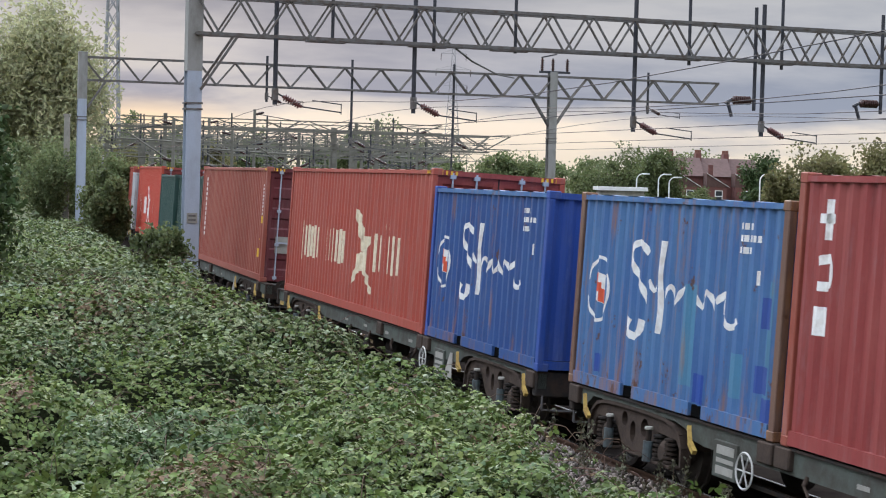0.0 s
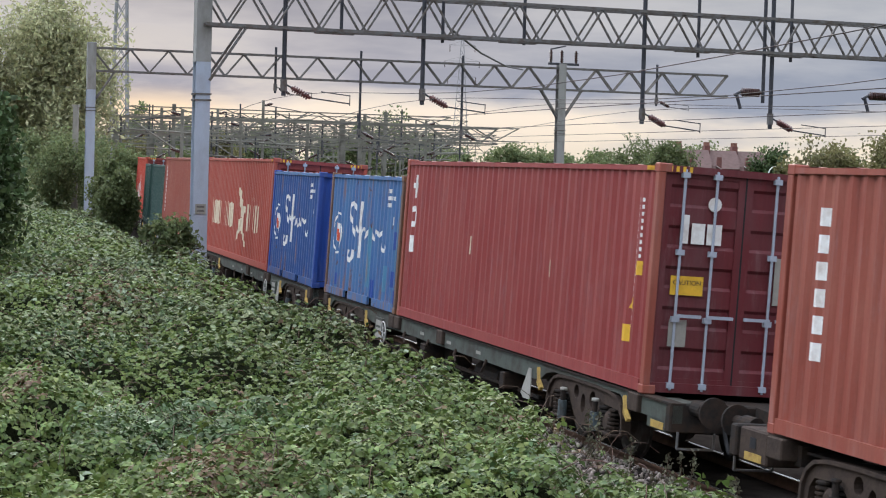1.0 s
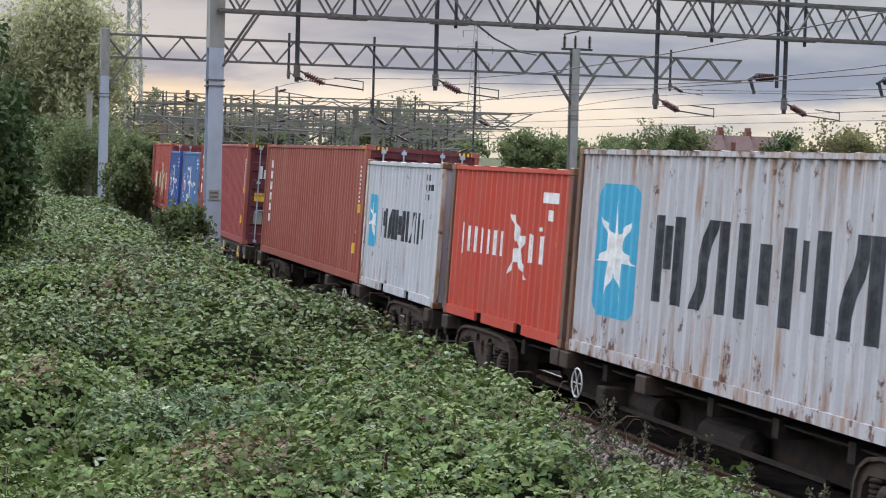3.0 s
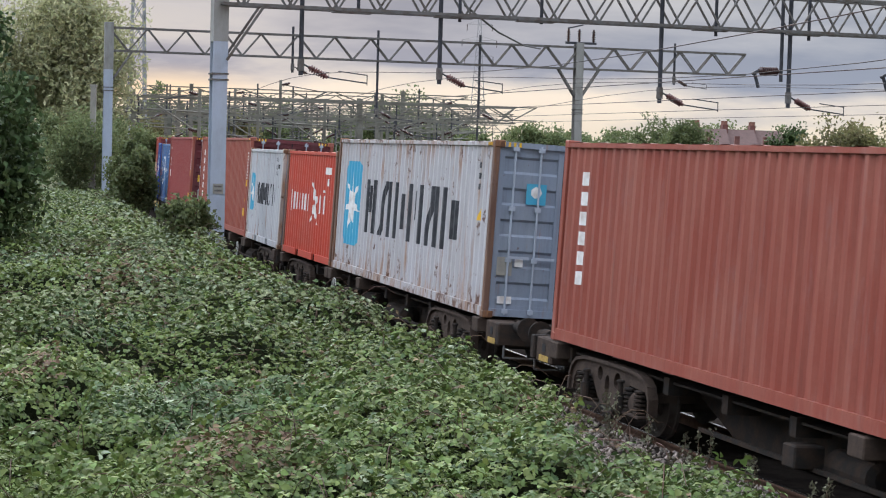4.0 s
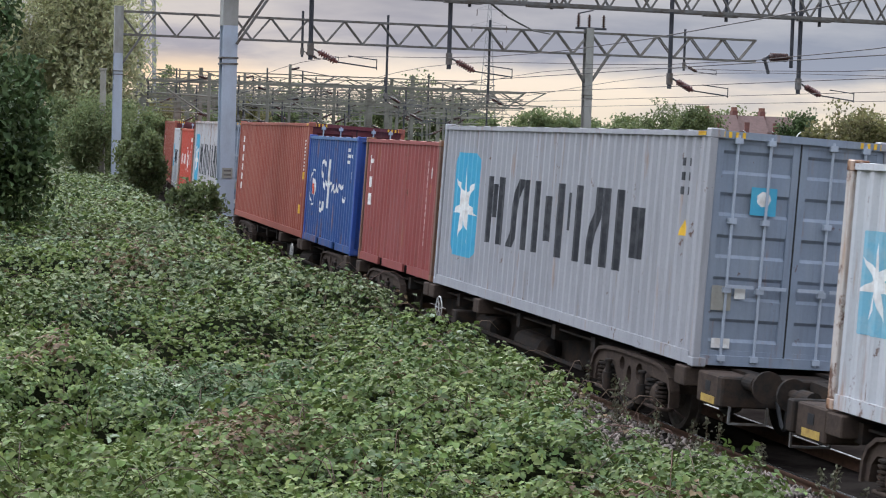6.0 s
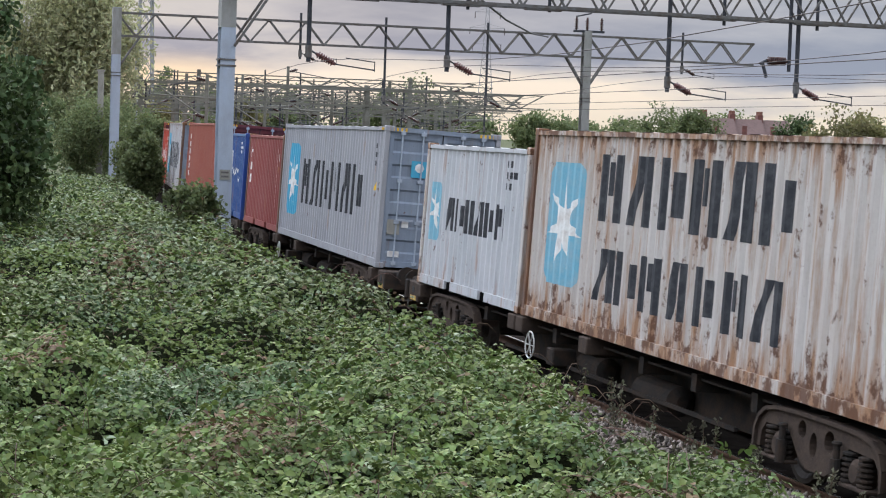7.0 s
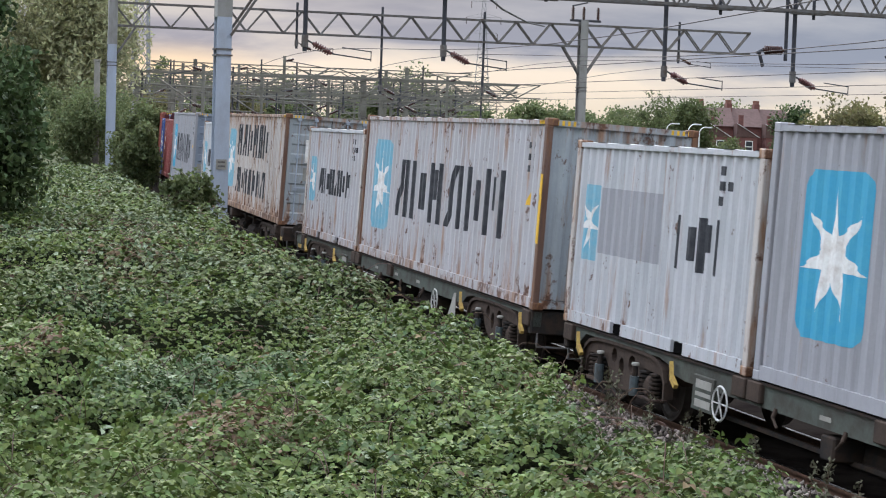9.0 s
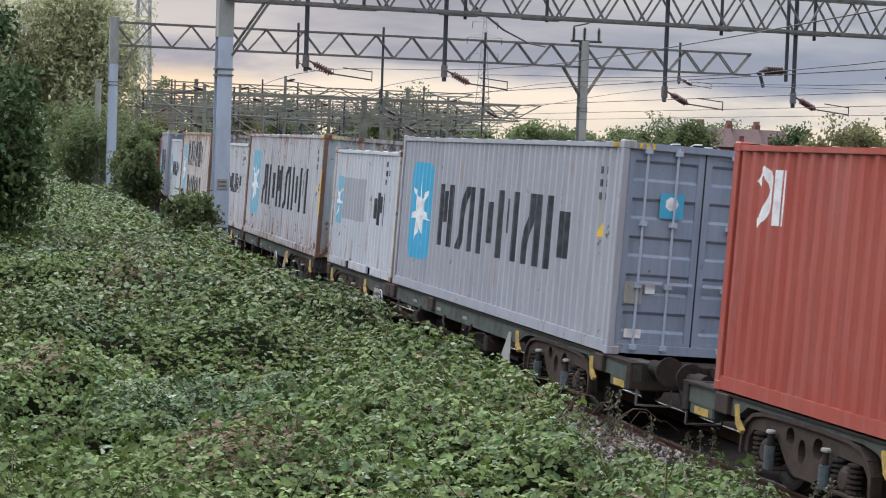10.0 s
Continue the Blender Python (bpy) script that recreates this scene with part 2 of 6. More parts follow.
M_YELLOW_PAINT = mat("worn_yellow_paint", (0.42, 0.28, 0.07), 0.6, scale=9, vary=0.3, second=(0.25, 0.15, 0.05))
M_STEEL_DARK = mat("grimy_underframe_steel", (0.026, 0.023, 0.021), 0.85, 0.0, 5, 0.35, second=(0.05, 0.034, 0.025), bump=0.3, spec=0.08)
M_BOGIE = mat("brake_dust_cast_steel", (0.062, 0.044, 0.034), 0.85, 0.0, 6, 0.35, second=(0.04, 0.03, 0.025), bump=0.4, spec=0.12)
M_SOLEBAR = mat("green_grey_solebar_paint", (0.068, 0.078, 0.064), 0.7, 0.0, 3, 0.3, second=(0.045, 0.038, 0.03), bump=0.2)
M_WHEEL = mat("worn_wheel_steel", (0.06, 0.05, 0.043), 0.6, 0.3, 8, 0.3, second=(0.05, 0.035, 0.028))
M_TREAD = mat("polished_tread_steel", (0.55, 0.54, 0.53), 0.25, 1.0, 8, 0.1)
M_RUBBER = mat("black_rubber", (0.015, 0.015, 0.016), 0.7, 0, 8, 0.3)
M_HANDWHEEL = mat("chalky_white_paint", (0.46, 0.45, 0.42), 0.6, 0, 9, 0.3)
M_GALV = mat("grey_galvanised_steel", (0.36, 0.40, 0.47), 0.6, 0.1, 3.0, 0.16, second=(0.32, 0.345, 0.39), stretch=(1, 1, 0.4), bump=0.1)
M_GALV_OLD = mat("weathered_galvanised_steel", (0.14, 0.135, 0.13), 0.7, 0.1, 4.0, 0.3, second=(0.09, 0.07, 0.055), bump=0.15)
M_PYLON = mat("pale_galvanised_pylon_steel", (0.30, 0.30, 0.31), 0.7, 0.1, 1.0, 0.2, bump=0)
M_MAST_TOP = mat("dull_grey_mast_steel", (0.27, 0.265, 0.25), 0.7, 0.1, 3.0, 0.2, second=(0.20, 0.19, 0.17), stretch=(1, 1, 0.4), bump=0.1)
M_FAR = mat("dull_olive_far_steel", (0.185, 0.18, 0.15), 0.75, 0.0, 1.0, 0.3, second=(0.11, 0.10, 0.08), bump=0)
M_DAMPER = mat("blue_grey_damper_paint", (0.075, 0.098, 0.105), 0.65, 0.0, 5, 0.35, second=(0.05, 0.045, 0.04))
M_TUBE = mat("dark_steel_tube", (0.055, 0.057, 0.066), 0.6, 0.3, 4.0, 0.3)
M_INSUL = mat("brown_glazed_porcelain", (0.06, 0.028, 0.024), 0.25, 0, 8, 0.2, spec=0.5)
M_RED_INSUL = mat("dull_red_insulator", (0.13, 0.055, 0.05), 0.45, 0, 8, 0.2)
M_WIRE = mat("dark_copper_wire", (0.05, 0.045, 0.045), 0.6, 0.4, 5, 0.2)
M_RAIL = mat("rusty_rail_web", (0.13, 0.07, 0.045), 0.8, 0.2, 6, 0.3, second=(0.08, 0.045, 0.03))
# near-black concrete: the shade under the train is put into its colour
M_SLEEPER = mat("shaded_concrete_sleeper", (0.034, 0.029, 0.026), 0.95, 0, 6, 0.3, second=(0.02, 0.017, 0.015), bump=0.3, spec=0.0)
M_HOLE = mat("shadowed_hollow", (0.006, 0.006, 0.006), 1.0, 0, 4, 0.2, bump=0, spec=0.0)
# oily stone, darkened further to stand for the shade under the train
M_BALLAST = mat("oily_shaded_ballast", (0.028, 0.024, 0.02), 1.0, 0, 2, 0.35, second=(0.015, 0.012, 0.011), island=0.45, bump=0.5, fine=60, spec=0.0)
# near black: stands for the shade between the bramble leaves
M_GAP_SHADE = mat("bramble_gap_shade", (0.012, 0.014, 0.007), 1.0, 0, 1.5, 0.5, second=(0.008, 0.011, 0.005), bump=0.6, bump_scale=0.05, spec=0.0)
M_LAND = mat("rough_grass_land", (0.06, 0.075, 0.035), 0.95, 0, 0.12, 0.4, second=(0.09, 0.085, 0.05), bump=0.4, bump_scale=0.05, spec=0.05)
M_BRAMBLE = mat("bramble_leaf", (0.098, 0.136, 0.037), 0.6, 0, 0.35, 0.22, second=(0.072, 0.106, 0.032), island=0.38, bump=0, trans=0.2, spec=0.16)
M_BRAMBLE_PALE = mat("fresh_yellow_green_leaf", (0.145, 0.195, 0.055), 0.55, 0, 0.8, 0.25, second=(0.125, 0.175, 0.048), island=0.28, bump=0, trans=0.25, spec=0.22)
# for the far bank: sky sheen on the leaves put into their base colour
M_BRAMBLE_SHEEN = mat("sheen_pale_green_leaf", (0.195, 0.228, 0.108), 0.55, 0, 0.6, 0.22, second=(0.155, 0.188, 0.086), island=0.3, bump=0, trans=0.2, spec=0.25)
M_BRAMBLE_DRY = mat("dry_brown_leaf", (0.15, 0.10, 0.055), 0.75, 0, 0.8, 0.25, island=0.4, bump=0, trans=0.15)
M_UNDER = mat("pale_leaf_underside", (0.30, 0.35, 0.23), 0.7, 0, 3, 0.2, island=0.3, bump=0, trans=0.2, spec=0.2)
M_BRAMBLE_GREY = mat("dull_blue_green_leaf", (0.074, 0.114, 0.044), 0.6, 0, 0.5, 0.25, second=(0.058, 0.094, 0.038), island=0.35, bump=0, trans=0.15, spec=0.2)
M_STONE = mat("pale_brown_ballast_stone", (0.27, 0.23, 0.20), 0.95, 0, 9, 0.3, second=(0.14, 0.11, 0.09), island=0.5, bump=0.4, fine=60)
M_GRASS = mat("straggly_verge_grass", (0.13, 0.15, 0.06), 0.6, 0, 1, 0.3, second=(0.16, 0.14, 0.07), island=0.4, bump=0, trans=0.25)
M_WEED = mat("dull_weed_leaf", (0.125, 0.125, 0.075), 0.7, 0, 3, 0.3, second=(0.06, 0.05, 0.035), island=0.4, bump=0, trans=0.15)
M_STEM = mat("reddish_bramble_stem", (0.10, 0.06, 0.04), 0.7, 0, 3, 0.3, island=0.3, bump=0)
M_LEAF_WILLOW = mat("grey_green_willow_leaf", (0.44, 0.44, 0.255), 0.6, 0, 0.4, 0.2, second=(0.33, 0.34, 0.19), island=0.4, bump=0, trans=0.5)
M_LEAF_DARK = mat("dark_green_leaf", (0.072, 0.105, 0.04), 0.6, 0, 0.6, 0.3, second=(0.045, 0.072, 0.03), island=0.45, bump=0, trans=0.12, spec=0.15)
M_LEAF_MID = mat("mid_green_leaf", (0.125, 0.15, 0.06), 0.55, 0, 0.3, 0.3, second=(0.09, 0.115, 0.05), island=0.4, bump=0, trans=0.4)
M_LEAF_SOFT = mat("soft_green_shrub_leaf", (0.17, 0.205, 0.09), 0.6, 0, 0.4, 0.3, second=(0.125, 0.155, 0.07), island=0.35, bump=0, trans=0.45)
M_LEAF_OLIVE = mat("olive_shrub_leaf", (0.19, 0.18, 0.075), 0.6, 0, 0.3, 0.3, second=(0.135, 0.125, 0.06), island=0.4, bump=0, trans=0.4)
M_BARK = mat("grey_brown_bark", (0.10, 0.08, 0.06), 0.9, 0, 5, 0.35, stretch=(1, 1, 0.3), bump=0.6)
M_BRICK = mat("red_house_brick", (0.16, 0.066, 0.056), 0.9, 0, 2, 0.25, second=(0.12, 0.056, 0.05), bump=0.3)
M_SLATE = mat("red_brown_roof_tile", (0.10, 0.056, 0.048), 0.8, 0, 2, 0.25, bump=0.3)
M_POT = mat("terracotta_pot", (0.20, 0.095, 0.07), 0.85, 0, 4, 0.2)
M_WHITE_PAINT = mat("white_gloss_paint", (0.72, 0.72, 0.70), 0.5, 0, 4, 0.08)
M_GLASS = mat("dark_window_glass", (0.03, 0.035, 0.045), 0.1, 0, 2, 0.2, bump=0, spec=0.6)
M_CONCRETE = mat("pale_concrete", (0.30, 0.285, 0.25), 0.9, 0, 2, 0.25, second=(0.2, 0.19, 0.165), stretch=(1, 1, 0.4), bump=0.3)

# ---- mesh helpers ----


def box(bm, x0, x1, y0, y1, z0, z1, bevel=0.0):
    v = [bm.verts.new(p) for p in product((x0, x1), (y0, y1), (z0, z1))]
    fs = [bm.faces.new([v[i] for i in q]) for q in ((0, 1, 3, 2), (4, 6, 7, 5), (0, 4, 5, 1), (2, 3, 7, 6), (0, 2, 6, 4), (1, 5, 7, 3))]
    if bevel:
        bmesh.ops.bevel(bm, geom=list({e for f in fs for e in f.edges}), offset=bevel, segments=1, affect="EDGES")
    return bm


def one_box(*a, **k):
    return box(bmesh.new(), *a, **k)


def bar(bm, p, q, w, h=None, n=4, w2=None):
    """A straight member from p to q: square (n = 4) or round."""
    p, q = Vector(p), Vector(q)
    d = (q - p).normalized()
    side = d.cross(Vector((0, 0, 1)))
    if side.length < 1e-3:
        side = Vector((1, 0, 0))
    side.normalize()
    up = side.cross(d)
    h = h or w
    k = 1.0 if n > 4 else math.sqrt(2)
    rings = []
    for c, s in ((p, 1.0), (q, (w2 or w) / w)):
        ring = []
        for i in range(n):
            a = 2 * math.pi * (i + 0.5) / n
            ring.append(bm.verts.new(c + (side * math.cos(a) * w / 2 + up * math.sin(a) * h / 2) * k * s))
        rings.append(ring)
    for i in range(n):
        bm.faces.new((rings[0][i], rings[0][(i + 1) % n], rings[1][(i + 1) % n], rings[1][i]))
    bm.faces.new(rings[0][::-1])
    bm.faces.new(rings[1])
    return bm


def lathe(bm, profile, axis="x", at=(0, 0, 0), n=20, closed=False):
    """A turned shape: rows of (along, radius) round an axis; closed: joined upon itself."""
    at = Vector(at)
    rings = []
    for s, r in profile:
        ring = []
        for i in range(n):
            a = 2 * math.pi * i / n
            c, d = math.cos(a) * r, math.sin(a) * r
            ring.append(bm.verts.new(at + Vector({"x": (s, c, d), "y": (c, s, d), "z": (c, d, s)}[axis])))
        rings.append(ring)
    for a, b in zip(rings, rings[1:]):
        for i in range(n):
            bm.faces.new((a[i], a[(i + 1) % n], b[(i + 1) % n], b[i]))
    if closed:
        for i in range(n):
            bm.faces.new((rings[-1][i], rings[-1][(i + 1) % n], rings[0][(i + 1) % n], rings[0][i]))
        return bm
    bm.faces.new(rings[0][::-1])
    bm.faces.new(rings[-1])
    return bm


def mesh_of(name, bm, material):
    bmesh.ops.recalc_face_normals(bm, faces=bm.faces[:])
    me = bpy.data.meshes.new(name)
    bm.to_mesh(me)
    bm.free()
    me.materials.append(material)
    return me


def part(name, bm, material, parent, label=""):
    ob = new(name, mesh_of(name, bm, material))
    ob.parent = parent
    return tagged(ob, label)


def thing(name, label, category, group="", kind="", at=None):
    ob = tagged(new(name), label, category, group, kind)
    ob.empty_display_size = 0.2
    if at is not None:
        ob.matrix_basis = at
    return ob


def solid(name, bm, material, label, category="", group="", kind="", at=None):
    ob = tagged(new(name, mesh_of(name, bm, material)), label, category, group, kind)
    if at is not None:
        ob.matrix_basis = at
    return ob


def arrays_mesh(name, verts, faces, material):
    """A mesh from numpy arrays; faces all have one size."""
    me = bpy.data.meshes.new(name)
    k = faces.shape[1]
    me.vertices.add(len(verts))
    me.vertices.foreach_set("co", np.ascontiguousarray(verts, dtype=np.float32).ravel())
    me.loops.add(faces.size)
    me.loops.foreach_set("vertex_index", np.ascontiguousarray(faces, dtype=np.int32).ravel())
    me.polygons.add(len(faces))
    me.polygons.foreach_set("loop_start", np.arange(len(faces), dtype=np.int32) * k)
    me.polygons.foreach_set("loop_total", np.full(len(faces), k, dtype=np.int32))
    me.update(calc_edges=True)
    me.materials.append(material)
    return me


RNG = np.random.default_rng(7)
LATTICE = RNG.random((64, 64))


def field(x, y, scale, shift=0.0):
    """Smooth noise from 0 to 1 over the plan."""
    x, y = np.asarray(x) / scale + shift + 100, np.asarray(y) / scale + shift * 1.7 + 100
    i, j = np.floor(x).astype(int), np.floor(y).astype(int)
    u, v = x - i, y - j
    u, v = u * u * (3 - 2 * u), v * v * (3 - 2 * v)
    g = lambda a, b: LATTICE[a % 64, b % 64]
    return (g(i, j) * (1 - u) + g(i + 1, j) * u) * (1 - v) + (g(i, j + 1) * (1 - u) + g(i + 1, j + 1) * u) * v


def tufts(x, y, cell):
    """Domes over a jittered grid: 1 at a dome's middle, falling to the creases between."""
    i, j = np.floor(np.asarray(x) / cell).astype(int), np.floor(np.asarray(y) / cell).astype(int)
    best = np.full(np.shape(x), 9.0)
    for a, b in product((-1, 0, 1), (-1, 0, 1)):
        p, q = (i + a) % 64, (j + b) % 64
        cx, cy = (i + a + LATTICE[p, q]) * cell, (j + b + LATTICE[q, p - 7]) * cell
        best = np.minimum(best, np.hypot(x - cx, y - cy))
    return np.clip(1 - (best / cell / 0.75) ** 2, 0, 1)


# ---- the track's line ----
CANT = 0.0504
TX, TY, TH, TK, TDK, TEK = 5.6394, 18.7211, 0.285997, -0.0012935, 1.42e-05, -7e-07
DECK = 0.95


def heading(u):
    w = np.clip(u, -60, 91)
    return TH + TK * w + TDK * w * w / 2 + TEK * w ** 3 / 6


U_TABLE = np.arange(-260, 400.5, 0.5)
H_MID = heading(U_TABLE[:-1] + 0.25)
X_TABLE = np.concatenate([[0], np.cumsum(-np.sin(H_MID) * 0.5)])
Y_TABLE = np.concatenate([[0], np.cumsum(np.cos(H_MID) * 0.5)])
X_TABLE += TX - np.interp(0, U_TABLE, X_TABLE) - DECK * math.sin(CANT) * math.cos(TH)
Y_TABLE += TY - np.interp(0, U_TABLE, Y_TABLE)


def track_at(u, off=0.0):
    """The plan of the line at u metres, off metres to its right."""
    h = heading(np.asarray(u, float))
    return np.interp(u, U_TABLE, X_TABLE) + off * np.cos(h), np.interp(u, U_TABLE, Y_TABLE) + off * np.sin(h)


def wagon_pose(u, half=7.0):
    a, b = Vector((*track_at(u + half), 0)), Vector((*track_at(u - half), 0))
    d = a - b
    rz = math.atan2(-d.x, d.y)
    return Matrix.Translation((a + b) / 2) @ Matrix.Rotation(rz, 4, "Z") @ Matrix.Rotation(CANT, 4, "Y")


def travelled(t):
    return 69.52 + 16.008 * t + 0.0344 * t * t


def off_track(x, y):
    """How far (x, y) lies to the left of the line."""
    u = np.interp(y, Y_TABLE, U_TABLE)
    tx, _ = track_at(u)
    return (tx - x) * np.cos(heading(u))

# ---- ground ----


def canopy(x, y):
    """Height of the bramble tops."""
    d = off_track(x, y)
    calm = np.clip(1.1 - (y - 24) / 40, 0.35, 1)
    z = 1.0 + calm * (0.60 * (field(x, y, 3.1) - 0.5) + 0.44 * (field(x, y, 1.15, 3.3) - 0.5) + 0.26 * (field(x, y, 0.5, 7.1) - 0.5))
    z = z + 0.55 * np.clip((d - 4) / 9, 0, 1) + 0.9 * np.clip((d - 10) / 12, 0, 1) * np.clip((y - 30) / 30, 0, 1)
    z = z - 0.55 * calm * np.clip((0.385 - field(x, y, 0.85, 12.3)) / 0.12, 0, 1)
    z = z + calm * (0.24 * tufts(x, y, 0.55) + 0.12 * tufts(x, y, 0.27) - 0.20)
    z = z + 0.26 * np.clip((y - 26) / 6, 0, 1) * np.clip((7 - d) / 3, 0, 1)
    z = z + 0.5 * np.exp(-(((x + 5.5) / 1.1) ** 2 + ((y - 49.5) / 3.0) ** 2))
    near = np.clip((20.5 - y) / 3.5, 0, 1)
    z = z - (0.55 * (1 - near) * np.clip((3.6 - d) / 1.2, 0, 1) + near * 1.0 * np.clip((4.1 - d) / 1.7, 0, 1)) - 0.55 * np.clip((20.5 - y) / 4, 0, 1) * np.clip((5 - d) / 2, 0, 1)
    z = z + 0.03 * np.exp(-((y - 24) / 5.5) ** 2) * np.clip((7 - d) / 3, 0, 1) * np.clip((d - 1.9) / 0.8, 0, 1)
    return z


def ground_z(x, y):
    d = off_track(x, y)
    bank = np.clip((d - 2.6) / 2.0, 0, 1)
    z = -0.45 + 0.85 * bank + 0.4 * np.clip((d - 5) / 9, 0, 1) + 0.8 * np.clip((d - 10) / 12, 0, 1) * np.clip((y - 30) / 30, 0, 1)
    return z + np.clip((7 - np.hypot(x, y)) / 4, 0, 1) * 1.3


def build_ground():
    xs = np.concatenate([[-2500, -900, -300, -120, -70], np.arange(-48, 40.1, 0.8), [60, 120, 300, 900, 2500]])
    ys = np.concatenate([[-2500, -800, -200, -60], np.arange(-24, 130.1, 1.0), [150, 180, 240, 400, 900, 3000]])
    gx, gy = np.meshgrid(xs, ys, indexing="ij")
    gz = ground_z(gx, np.clip(gy, -200, 380))
    nx, ny = gx.shape
    idx = np.arange(nx * ny).reshape(nx, ny)
    f = np.stack([idx[:-1, :-1], idx[1:, :-1], idx[1:, 1:], idx[:-1, 1:]], -1).reshape(-1, 4)
    ob = new("ground", arrays_mesh("ground", np.stack([gx, gy, gz], -1).reshape(-1, 3), f, M_LAND))
    tagged(ob, "rough grassy railway land under the brambles", "ground", kind="structure")


build_ground()


def strip(name, us, offs_z, material, label, cant=True):
    """A long band along the line: rows of (offset, height) swept along it."""
    rows = []
    for o, z in offs_z:
        x, y = track_at(us, o)
        rows.append(np.stack([x, y, np.full(len(us), z - (o * math.tan(CANT) if cant else 0))], -1))
    v = np.stack(rows, 1)
    n, k = v.shape[:2]
    idx = np.arange(n * k).reshape(n, k)
    f = np.stack([idx[:-1, :-1], idx[:-1, 1:], idx[1:, 1:], idx[1:, :-1]], -1).reshape(-1, 4)
    return tagged(new(name, arrays_mesh(name, v.reshape(-1, 3), f, material)), label, name.replace("_", " "), kind="structure")


US = np.arange(-30, 150.1, 1.0)
bed = strip("ballast_bed", US, [(-3.3, -0.55), (-2.3, -0.12), (-1.5, -0.045), (-0.86, -0.04), (-0.72, -0.15), (1.3, -0.19), (20, -0.24), (21.5, -0.8)], M_BALLAST, "oily brown stone ballast under the tracks, darkened for the shade of the train", cant=False)
TRACKS = (0.0, 3.6, 7.2, 10.8)


def rail(off):
    prof = [(-0.036, 0.0), (0.036, 0.0), (0.036, -0.04), (0.010, -0.05), (0.010, -0.13), (0.07, -0.145), (0.07, -0.159), (-0.07, -0.159), (-0.07, -0.145), (-0.010, -0.13), (-0.010, -0.05), (-0.036, -0.04), (-0.036, 0.0)]
    return strip("rail", np.arange(-30, 150.1, 2.0), [(off + a, b) for a, b in prof], M_RAIL, "rusty flat-bottomed steel rail with a worn head")


for tr in TRACKS[:2]:
    for s in (-0.7525, 0.7525):
        rail(tr + s)
        strip("rail_head", np.arange(-30, 150.1, 2.0), [(tr + s - 0.03, 0.003), (tr + s + 0.03, 0.003)], M_TREAD, "polished running surface of the rail")


def sleepers():
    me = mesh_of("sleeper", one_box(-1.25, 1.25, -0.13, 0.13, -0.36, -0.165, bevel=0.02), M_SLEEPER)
    for i in range(150):
        u = -18 + i * 0.65
        x, y = track_at(u)
        ob = new("sleeper", me)
        ob.parent = bed
        ob.matrix_basis = Matrix.Translation((x, y, 0)) @ Matrix.Rotation(float(heading(u)), 4, "Z") @ Matrix.Rotation(CANT, 4, "Y")


# ---- overhead line ----


def truss_gantry(p, q, zb, depth, panel, width, chord, label, masts=(), mast_w=0.36, group="gantries", mat_t=None, knees=True, mast_mat=None):
    """A lattice portal from p to q (plan): chords, zigzag braces, masts at the given shares of its length."""
    mt = mat_t or M_GALV_OLD
    p, q = Vector((*p, 0)), Vector((*q, 0))
    d = (q - p).normalized()
    nrm = Vector((-d.y, d.x, 0))
    g = thing("overhead_line_gantry", label, "gantry", group)
    zt = zb + depth
    for s in (-width / 2, width / 2):
        for z in (zb, zt):
            part("chord", bar(bmesh.new(), p + nrm * s + Vector((0, 0, z)), q + nrm * s + Vector((0, 0, z)), chord), mt, g)
        n = max(2, round((q - p).length / panel))
        for i in range(n):
            a, b = p + (q - p) * (i / n), p + (q - p) * ((i + 0.5) / n)
            c = p + (q - p) * ((i + 1) / n)
            o = nrm * s
            part("lattice_brace", bar(bmesh.new(), a + o + Vector((0, 0, zt)), b + o + Vector((0, 0, zb)), chord * 0.62), mt, g)
            part("lattice_brace", bar(bmesh.new(), b + o + Vector((0, 0, zb)), c + o + Vector((0, 0, zt)), chord * 0.62), mt, g)
    n = max(2, round((q - p).length / (panel * 2)))
    for i in range(n + 1):
        c = p + (q - p) * (i / n)
        part("cross_tie", bar(bmesh.new(), c - nrm * width / 2 + Vector((0, 0, zb)), c + nrm * width / 2 + Vector((0, 0, zb)), chord * 0.6), mt, g)
    for share, z0, *steel in masts:
        mast_mat = steel[0] if steel else mast_mat
        c = p + (q - p) * share
        column(g, c, z0, zt + 0.25, mast_w, d, mast_mat, mast_mat is None)
        for sgn in (-1, 1):
            if knees and -0.001 <= share + sgn * 0.03 <= 1.001:
                for s in (-width / 2, width / 2):
                    part("knee_brace", bar(bmesh.new(), c + nrm * s + d * sgn * 0.15 + Vector((0, 0, zb - 1.5)), c + nrm * s + d * sgn * 1.15 + Vector((0, 0, zb)), chord * 0.8), mt, g)
    return g


